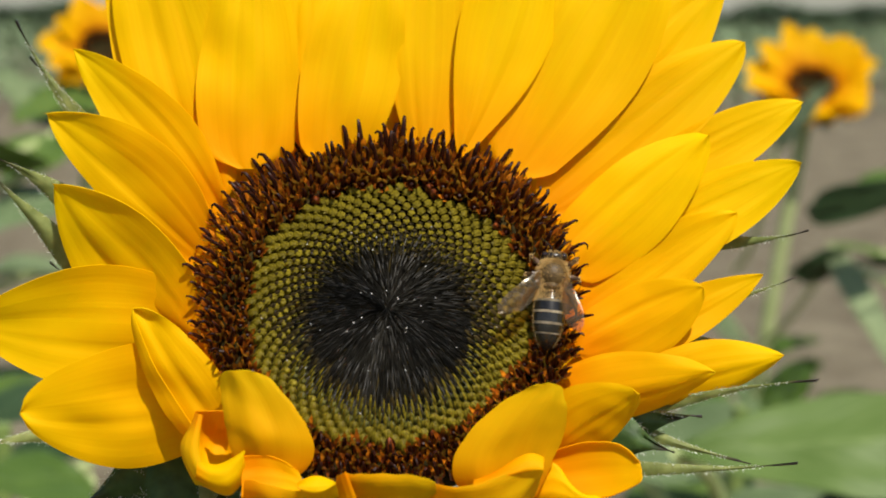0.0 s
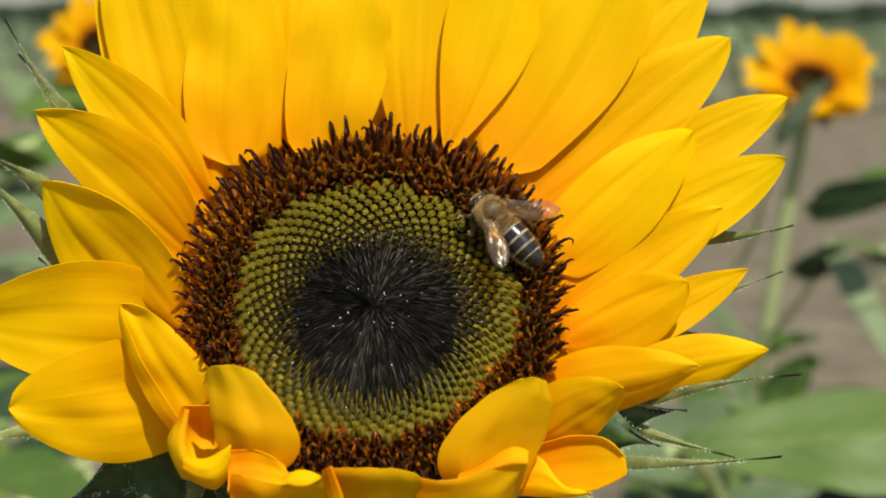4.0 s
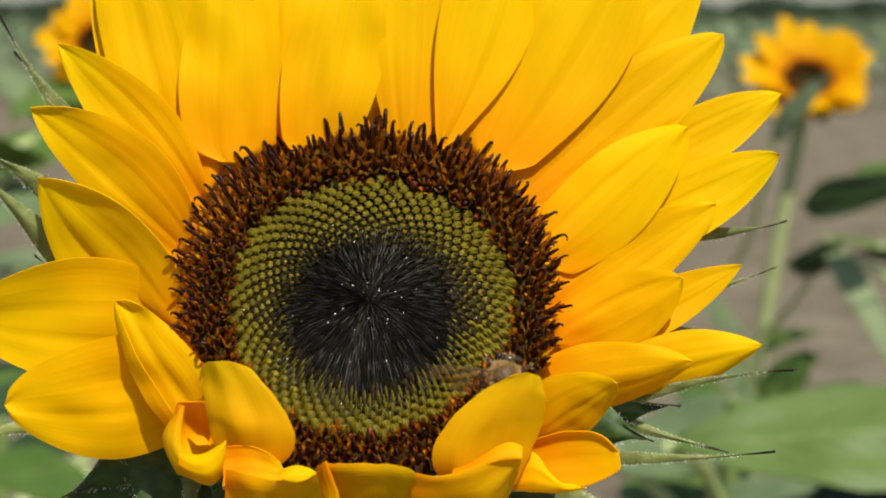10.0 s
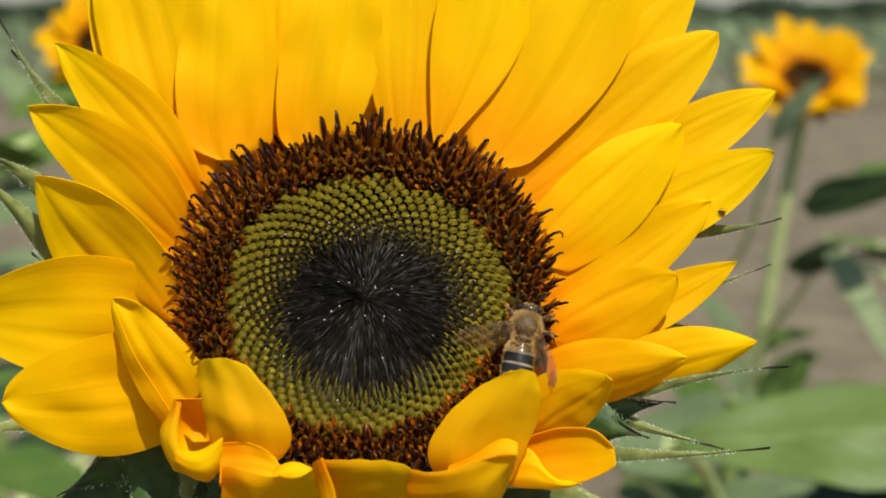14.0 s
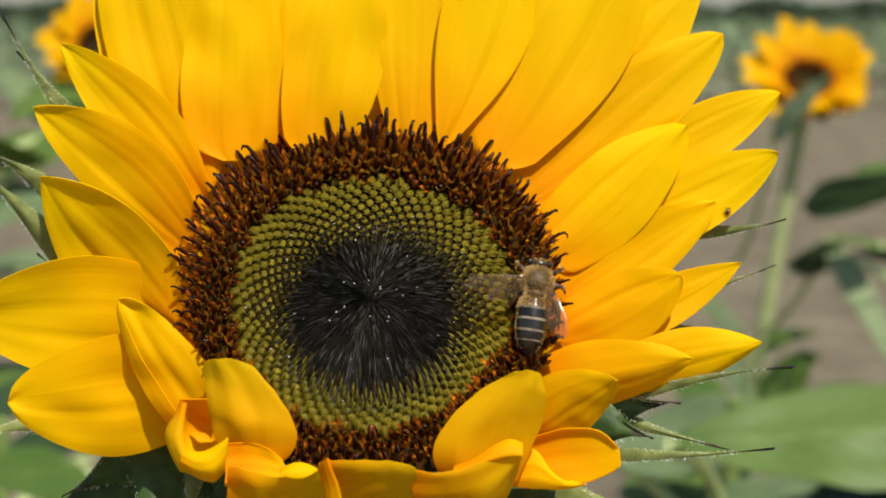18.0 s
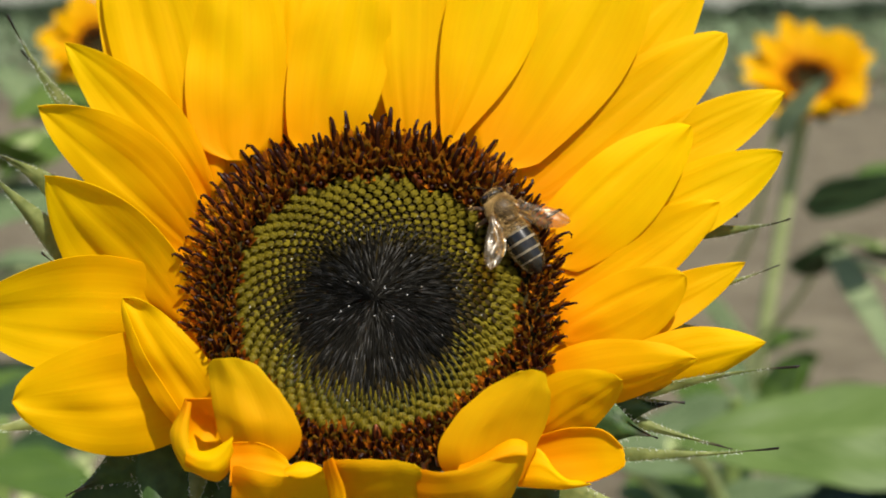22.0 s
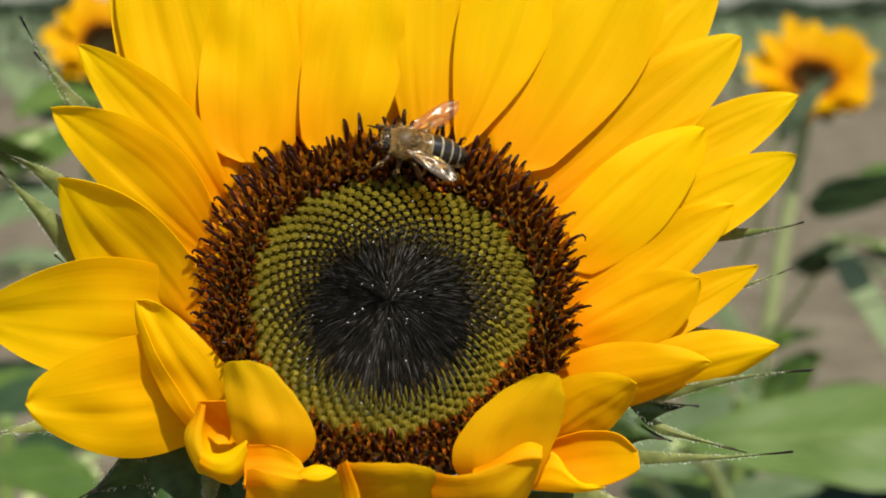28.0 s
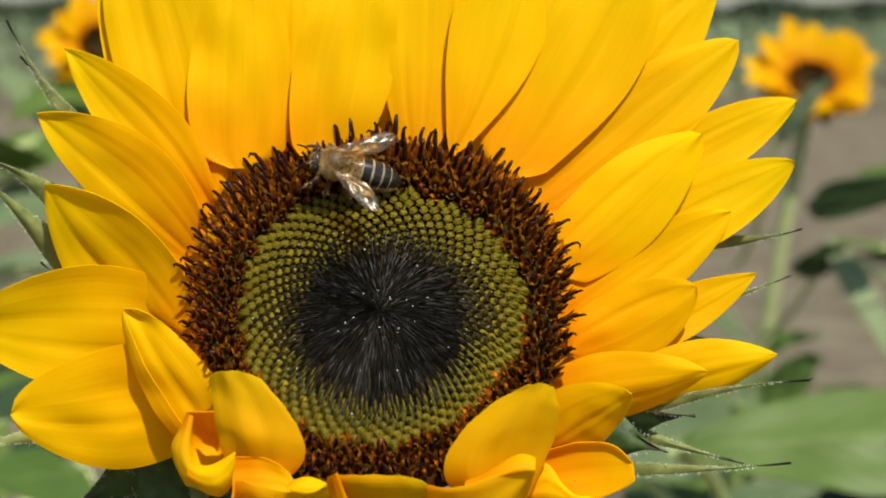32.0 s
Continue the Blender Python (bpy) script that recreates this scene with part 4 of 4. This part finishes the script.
EYE = plain("bee_eye", (0.012, 0.006, 0.005), (0.035, 0.018, 0.012), 900, 0.12, 0.7, 0)
LEG = plain("bee_leg", (0.03, 0.014, 0.007), (0.10, 0.05, 0.02), 900, 0.4, 0.5)


def wing_material():
    """Clear amber membrane with brown veins and a silvery gloss."""
    n = Nodes("wing")
    veins = n.add("TexVoronoi", Scale=9.0)
    veins.feature = "DISTANCE_TO_EDGE"
    mapping = n.add("Mapping", Scale=(0.55, 0.35, 1))
    n.link(n.add("TexCoord").outputs["UV"], mapping.inputs["Vector"])
    n.link(mapping.outputs["Vector"], veins.inputs["Vector"])
    line = n.ramp(veins.outputs["Distance"], (0.0, (1, 1, 1)), (0.04, (0, 0, 0)))
    n.colour(n.mix(line, (0.24, 0.20, 0.14), (0.07, 0.045, 0.022)))
    n.rough(0.32, 1.0)
    n.bsdf.inputs["Coat Weight"].default_value = 1.0
    n.bsdf.inputs["Coat Roughness"].default_value = 0.2
    n.bump(n.noise(420, 3), 0.5, 0.0006)
    clear = n.add("BsdfTransparent")
    clear.inputs["Color"].default_value = (0.93, 0.81, 0.56, 1)
    both = n.add("MixShader")
    n.link(n.mix(line, (0.11, 0.11, 0.11), (0.4, 0.4, 0.4)), both.inputs[0])
    n.link(clear.outputs[0], both.inputs[1])
    n.link(n.bsdf.outputs[0], both.inputs[2])
    n.link(both.outputs[0], n.out.inputs["Surface"])
    return n.mat


WING = wing_material()


def belly(x):
    """Radius of the abdomen at x, in millimetres: broad in front, tapering to the tip."""
    q = min(1, max(0, (0.5 - x) / 7.4))
    return 1.95 * math.sqrt(max(0.02, math.sin(math.pi * min(1, 0.17 + 0.83 * q) ** 0.95)))


def sag(x):
    return -0.05 - 0.05 * (0.5 - x) - 0.008 * (0.5 - x) ** 2


def build_bee():
    bee = thing("honeybee", "brown and black striped honeybee with furry tan thorax on the sunflower", "bee", Matrix())
    rng = random.Random(12)

    def hairs(spots, length, thick, parent, name="fur", label="short tan hair"):
        bm = bmesh.new()
        for p, n in spots:
            w = (n + Vector((rng.uniform(-.5, .5), rng.uniform(-.5, .5), rng.uniform(-.5, .5)))).normalized() * length * rng.uniform(0.6, 1.2)
            tube((p, p + w), (thick, thick * 0.2), 3, bm, False)
        tagged(part(name, millimetres(bm), FUR, parent, label), kind="stuff")

    def shell(rx, ry, rz, at, count, low=-0.6):
        spots = []
        while len(spots) < count:
            n = Vector((rng.gauss(0, 1), rng.gauss(0, 1), rng.gauss(0, 1))).normalized()
            if n.z > low:
                spots.append((Vector((n.x * rx + at[0], n.y * ry + at[1], n.z * rz + at[2])), Vector((n.x / rx, n.y / ry, n.z / rz)).normalized()))
        return spots

    # a dark bald shield on the back, a dense tan collar round it
    thorax = part("thorax", millimetres(ellipsoid(1.8, 1.75, 1.7, (2.2, 0, 0.2), 24, 16)), THORAX, bee)
    collar = [s for s in shell(1.8, 1.75, 1.7, (2.2, 0, 0.2), 4200) if s[1].z < 0.72 + 0.12 * s[1].x or rng.random() < 0.10]
    hairs(collar, 0.48, 0.026, thorax, label="dense tan fur collar")
    part("scutellum", millimetres(ellipsoid(0.55, 1.05, 0.5, (0.55, 0, 1.25), 14, 10)), THORAX, thorax, "dark raised plate behind the back")
    hairs([s for s in shell(0.6, 1.15, 0.5, (0.5, 0, 1.2), 420) if s[1].x < 0.35], 0.5, 0.028, thorax)
    head = part("head", millimetres(ellipsoid(0.75, 1.5, 1.3, (4.5, 0, -0.35), 20, 14)), DARK, bee)
    hairs([s for s in shell(0.75, 1.4, 1.3, (4.4, 0, -0.35), 420, 0.15) if abs(s[1].y) < 0.6], 0.3, 0.03, head)
    hairs([(Vector((3.8, 1.35 * math.cos(a), 1.25 * math.sin(a) - 0.2)), Vector((0.25, math.cos(a), math.sin(a)))) for a in [rng.uniform(-0.3, 3.44) for _ in range(420)]], 0.42, 0.028, head, label="pale fringe behind the head")
    for s in (1, -1):
        part("eye", millimetres(ellipsoid(0.6, 0.55, 1.1, (4.6, 1.15 * s, -0.25), 16, 12)), EYE, head, "glossy dark brown compound eye")
        part("antenna", millimetres(tube(((5.4, 0.35 * s, 0.2), (5.9, 0.9 * s, 0.75), (6.3, 1.3 * s, 0.3), (6.7, 1.7 * s, -0.5), (6.9, 1.9 * s, -1.0)), (0.1, 0.1, 0.12, 0.11, 0.07), 6)), DARK, head)
    part("tongue", millimetres(tube(((5.2, 0, -1.4), (5.4, 0, -2.6), (5.2, 0, -3.4)), (0.25, 0.18, 0.08), 6)), LEG, head)
    edges = (0.4, -0.85, -2.2, -3.55, -4.8, -5.9, -6.9)
    plates = []
    for i, (x, nxt) in enumerate(zip(edges, edges[1:])):
        # each plate overlaps the next: its hind edge stands a little proud
        line, rad = [], []
        for k in range(7):
            xx = x + 0.1 + (nxt - x - 0.1) * k / 6
            line.append((xx, 0, sag(xx)))
            rad.append(belly(xx) * (0.97 + 0.05 * (k / 6) ** 2))
        if i == 5:
            line.append((nxt - 0.12, 0, sag(nxt)))
            rad.append(0.12)
        plates.append(part("tergite", millimetres(tube(line, rad, 24)), DARK, bee, "dark glossy abdomen plate"))
        if 0 < i < 5:
            line, rad = [], []
            wide = 0.36 if i < 4 else 0.24
            for k in range(4):
                xx = x + 0.05 - wide * k / 3
                line.append((xx, 0, sag(xx)))
                rad.append(belly(xx) * (0.99 + 0.018 * math.sin(math.pi * (k + 0.5) / 4)))
            part("pale_band", millimetres(tube(line, rad, 24, None, False)), BAND, plates[-1], "pale cream hair band")
    hairs([(Vector((x, belly(x) * math.cos(a), belly(x) * math.sin(a) + sag(x))), Vector((-0.7, math.cos(a), math.sin(a)))) for x, a in [(rng.uniform(-1.0, 0.4), rng.uniform(-0.3, 3.44)) for _ in range(1100)]], 0.4, 0.02, plates[0])
    hairs([(Vector((x, belly(x) * math.cos(a), belly(x) * math.sin(a) + sag(x))), Vector((-1.0, 0.5 * math.cos(a), 0.5 * math.sin(a)))) for x, a in [(rng.uniform(-6.4, -1.0), rng.choice((0, 3.14)) + rng.uniform(-0.4, 0.4)) for _ in range(500)]], 0.3, 0.022, plates[2])
    for s in (1, -1):
        for x0, x1, x2, reach in ((3.2, 4.6, 5.4, 2.9), (2.2, 2.4, 2.0, 3.5), (1.2, -0.6, -2.6, 3.3)):
            leg = part("leg", millimetres(tube(((x0, 0.8 * s, -1.0), (0.5 * (x0 + x1), 0.7 * reach * s, -0.7), (x1, 0.9 * reach * s, -1.7), (0.5 * (x1 + x2), reach * s, -2.7), (x2, 1.03 * reach * s, -3.4)),
                       (0.32, 0.34, 0.26 if x1 > 0 else 0.42, 0.17, 0.09), 7)), LEG, bee)
            hairs([(Vector((x1, 0.9 * reach * s, -1.7)) + Vector((rng.uniform(-.4, .4), rng.uniform(-.2, .2), rng.uniform(-.6, .6))), Vector((0, s, 0.3))) for _ in range(24)], 0.35, 0.03, leg)
    wings = []
    for s in (1, -1):
        fore = part("forewing", millimetres(blade((0, 0, 0), (-7.7, 0.1 * s, 0.2), 2.5, peak=0.66, point=0.55, neck=0.2, pleat=0.03, cup=-0.15, thick=0.03, rows=18, cols=10, seed=5, side=-0.4 * s)), WING, bee, "clear amber veined wing")
        hind = part("hindwing", millimetres(blade((0, 0, 0), (-5.0, -0.6 * s, 0.0), 1.6, peak=0.62, point=0.55, neck=0.2, pleat=0.03, thick=0.03, rows=14, cols=8, seed=6)), WING, bee, "clear amber veined wing")
        wings.append((s, fore, hind))
    return bee, wings


bee, wings = build_bee()
bee.scale = (1.1, 1.1, 1.1)


def build_beetle():
    beetle = thing("beetle", "tiny reddish-brown beetle on the rim of a yellow petal", "beetle", Matrix())
    part("body", millimetres(ellipsoid(0.42, 0.28, 0.2, (0, 0, 0.2), 12, 8)), DARK, beetle)
    for s in (1, -1):
        part("wing_case", millimetres(ellipsoid(0.40, 0.16, 0.22, (-0.08, 0.14 * s, 0.26), 12, 8)), RED_BUD, beetle, "glossy red-brown wing case")
        for x in (0.25, 0.0, -0.25):
            part("leg", millimetres(tube(((x, 0.2 * s, 0.15), (x * 1.4, 0.42 * s, 0.22), (x * 1.7, 0.55 * s, 0.0)), (0.05, 0.04, 0.025), 5)), DARK, beetle)
        part("antenna", millimetres(tube(((0.5, 0.05 * s, 0.25), (0.7, 0.15 * s, 0.35)), (0.03, 0.02), 5)), DARK, beetle)
    part("head", millimetres(ellipsoid(0.16, 0.18, 0.15, (0.46, 0, 0.22), 10, 7)), DARK, beetle)
    return beetle


beetle = build_beetle()


def motions():
    walk(bee, [
        (0, pose(0.01229, 0.25383, 0.71377, 13.8, -69.2, 74.3)),
        (0.5, pose(0.01164, 0.25428, 0.71443, -13.6, -69.2, 105.5)),
        (1, pose(0.01105, 0.25567, 0.71651, -20.4, -68.2, 113.2)),
        (1.5, pose(0.01131, 0.25561, 0.71640, -17.1, -68.7, 109.4)),
        (2, pose(0.01060, 0.25748, 0.71912, -26.6, -67.9, 120.3)),
        (2.5, pose(0.01044, 0.25796, 0.71986, -43.4, -61.5, 140.8)),
        (3, pose(0.00817, 0.25841, 0.72079, -54.8, -45.0, 158.2)),
        (3.5, pose(0.00800, 0.25881, 0.72156, -53.6, -42.2, 156.7)),
        (4.4, pose(0.00800, 0.25881, 0.72156, -53.6, -42.2, 156.7)),
        (4.9, pose(0.01100, 0.25281, 0.72256, -53.6, -42.2, 156.7)),
        (5.2, pose(0.01750, 0.24250, 0.72050, -53.6, -42.2, 156.7)),
        (5.5, pose(0.01911, 0.24518, 0.71437, -88.4, -52.1, 203.7)),
        (5.6, pose(0.01404, 0.24681, 0.71111, -157.1, -76.3, 250.6)),
        (5.7, pose(0.00980, 0.24443, 0.70154, 15.2, -67.9, 72.7)),
        (5.8, pose(0.00906, 0.24501, 0.70081, 22.8, -66.5, 63.9)),
        (6, pose(0.00778, 0.24351, 0.69840, 23.3, -66.4, 63.4)),
        (6.5, pose(0.00670, 0.24339, 0.69821, 24.5, -66.1, 62.0)),
        (7, pose(0.00601, 0.24334, 0.69814, 24.5, -66.1, 62.0)),
        (7.5, pose(0.00597, 0.24327, 0.69804, 24.5, -66.1, 62.0)),
        (8, pose(0.00621, 0.24322, 0.69797, 24.5, -66.1, 62.0)),
        (8.5, pose(0.00647, 0.24355, 0.69845, 24.5, -66.1, 61.9)),
        (9, pose(0.00673, 0.24386, 0.69892, 25.6, -65.8, 60.6)),
        (9.5, pose(0.00705, 0.24480, 0.70031, 25.7, -65.8, 60.6)),
        (10, pose(0.00805, 0.24480, 0.70031, 26.8, -65.5, 59.3)),
        (10.5, pose(0.00903, 0.24545, 0.70128, 27.9, -65.2, 58.0)),
        (11, pose(0.00911, 0.24543, 0.70125, 27.9, -65.2, 58.0)),
        (12, pose(0.01032, 0.24572, 0.70168, 29.9, -64.4, 55.5)),
        (13, pose(0.01142, 0.24792, 0.70509, 36.6, -61.4, 47.4)),
        (14, pose(0.01155, 0.24846, 0.70593, 27.5, -65.3, 58.5)),
        (14.5, pose(0.01192, 0.24853, 0.70609, 37.2, -61.0, 46.6)),
        (16.5, pose(0.01284, 0.25009, 0.70824, 19.2, -68.4, 68.2)),
        (17, pose(0.01296, 0.25173, 0.71065, 7.5, -69.7, 81.5)),
        (17.5, pose(0.01334, 0.25173, 0.71096, 20.8, -63.6, 66.1)),
        (18, pose(0.01273, 0.25228, 0.71149, 20.0, -68.2, 67.3)),
        (18.5, pose(0.01126, 0.25491, 0.71538, -19.2, -68.4, 111.8)),
        (19, pose(0.01247, 0.25517, 0.71574, -7.9, -69.7, 99.0)),
        (19.5, pose(0.01245, 0.25523, 0.71583, -9.6, -69.6, 100.9)),
        (20, pose(0.01288, 0.25516, 0.71574, -17.3, -68.7, 109.7)),
        (20.5, pose(0.01198, 0.25639, 0.71786, -45.9, -53.4, 144.9)),
        (21, pose(0.01205, 0.25639, 0.71790, -47.3, -51.4, 146.9)),
        (21.5, pose(0.00998, 0.25851, 0.72065, -47.5, -59.5, 146.3)),
        (22, pose(0.00923, 0.25858, 0.72079, -52.7, -54.2, 153.8)),
        (22.5, pose(0.00590, 0.25951, 0.72214, -47.6, -59.4, 146.3)),
        (23, pose(0.00702, 0.26199, 0.72583, -44.5, -60.6, 142.3)),
        (23.5, pose(0.00653, 0.26215, 0.72608, -49.6, -57.0, 149.2)),
        (24, pose(0.00681, 0.26300, 0.72728, -39.3, -64.3, 135.6)),
        (24.5, pose(0.00332, 0.26369, 0.72830, -59.6, -45.2, 165.6)),
        (25, pose(0.00034, 0.26317, 0.72908, -63.2, -35.7, 174.9)),
        (25.5, pose(-0.00223, 0.26282, 0.72825, -64.3, -16.1, 193.6)),
        (27.5, pose(-0.00402, 0.26512, 0.73186, -63.7, -40.1, 174.0)),
        (28, pose(-0.00521, 0.26498, 0.73146, -63.2, -12.0, 196.0)),
        (28.5, pose(-0.00555, 0.26500, 0.73151, -60.6, -4.5, 200.6)),
        (29, pose(-0.00839, 0.26391, 0.72987, -59.4, -1.7, 203.0)),
        (29.5, pose(-0.00897, 0.26404, 0.73008, -59.2, -1.2, 203.0)),
        (30, pose(-0.00990, 0.26499, 0.73147, -63.6, -13.8, 194.8)),
        (30.5, pose(-0.01131, 0.26474, 0.73115, -61.7, -7.4, 198.3)),
        (31, pose(-0.01238, 0.26401, 0.73005, -59.9, -2.6, 201.9)),
        (31.5, pose(-0.01232, 0.26413, 0.73022, -59.9, -2.6, 201.9)),
        (32, pose(-0.01358, 0.26360, 0.72941, -63.8, -14.2, 194.8)),
    ])
    sweeps = [
        (0, 38, 18, 24, 6), (0.5, 28, 37, 2, 4), (1, 55, 40, 24, 6), (1.5, 20, 48, 24, 6), (2, 33, 40, 2, 8),
        (2.5, 25, 46, 24, 6), (3, 31, 35, 2, 8), (3.5, 24, 36, 2, 8), (4.4, 25, 35, 2, 8), (4.9, 60, 60, 24, 6),
        (5.2, 95, 95, 24, 6), (5.5, 92, 92, 24, 6), (5.7, 80, 60, 38, 2), (6, 78, 12, 38, 2), (11, 78, 10, 38, 2),
        (12, 75, 8, 38, 2), (13, 70, 8, 38, 2), (14, 60, 26, 38, 2), (14.5, 62, 25, 38, 2), (16.5, 58, 20, 24, 6),
        (17, 56, 35, 24, 6), (17.5, 42, 40, 24, 6), (18, 74, 20, 24, 6), (18.5, 58, 28, 24, 6), (19, 45, 42, 24, 6),
        (19.5, 50, 48, 24, 6), (20, 15, 50, 24, 6), (20.5, 35, 47, 24, 6), (21, 35, 47, 24, 6), (21.5, 24, 43, 24, 6),
        (22, 35, 36, 2, 8), (22.5, 75, 43, 2, 8), (23, 38, 58, 24, 6), (23.5, 50, 39, 24, 6), (24, 45, 38, 24, 6),
        (24.5, 5, 57, 24, 6), (25, 72, 56, 0, 12), (25.5, 35, 35, 0, 12), (27.5, 19, 47, 0, 12), (28, 29, 34, 0, 12),
        (28.5, 38, 26, 0, 12), (29, 51, 19, 0, 12), (29.5, 44, 19, 0, 12), (30, 37, 19, 0, 12), (30.5, 44, 22, 0, 12),
        (31, 46, 21, 0, 12), (31.5, 45, 21, 0, 12), (32, 39, 23, 0, 12),
    ]
    # the beetle comes round the petal's rim, rests there and goes back under it
    walk(beetle, [
        (0, pose(0.03600, 0.26985, 0.72225, 82.5, -19.8, 2.6)),
        (11.5, pose(0.03700, 0.26975, 0.72175, 82.5, -19.8, 2.6)),
        (12, pose(0.04036, 0.26993, 0.72115, 82.5, -19.8, 2.6)),
        (13, pose(0.04084, 0.27003, 0.72129, -81.8, -29.7, 175.9)),
        (14, pose(0.04085, 0.27003, 0.72131, -82.5, -19.8, 177.4)),
        (16.5, pose(0.04090, 0.27010, 0.72158, 76.1, -59.3, 12.0)),
        (19, pose(0.04097, 0.27008, 0.72145, 76.1, -59.3, 12.0)),
        (21.2, pose(0.04118, 0.27013, 0.72151, 80.8, -39.6, 5.9)),
        (21.7, pose(0.04236, 0.27040, 0.72108, 80.8, 39.6, -5.9)),
        (22.2, pose(0.04110, 0.27140, 0.72110, 76.1, 59.3, -12.0)),
        (32, pose(0.03900, 0.27130, 0.72150, 76.1, 59.3, -12.0)),
    ])
    for s, fore, hind in wings:
        rows = [(t, left if s > 0 else right, tilt, rise) for t, left, right, tilt, rise in sweeps]
        walk(fore, [(t, pose(0.0024, 0.0014 * s, 0.0014, b * s, c, -s * a)) for t, a, b, c in rows])
        walk(hind, [(t, pose(0.0013, 0.0014 * s, 0.0012, b * s, c, -s * (a * 0.9 + 4))) for t, a, b, c in rows])


motions()
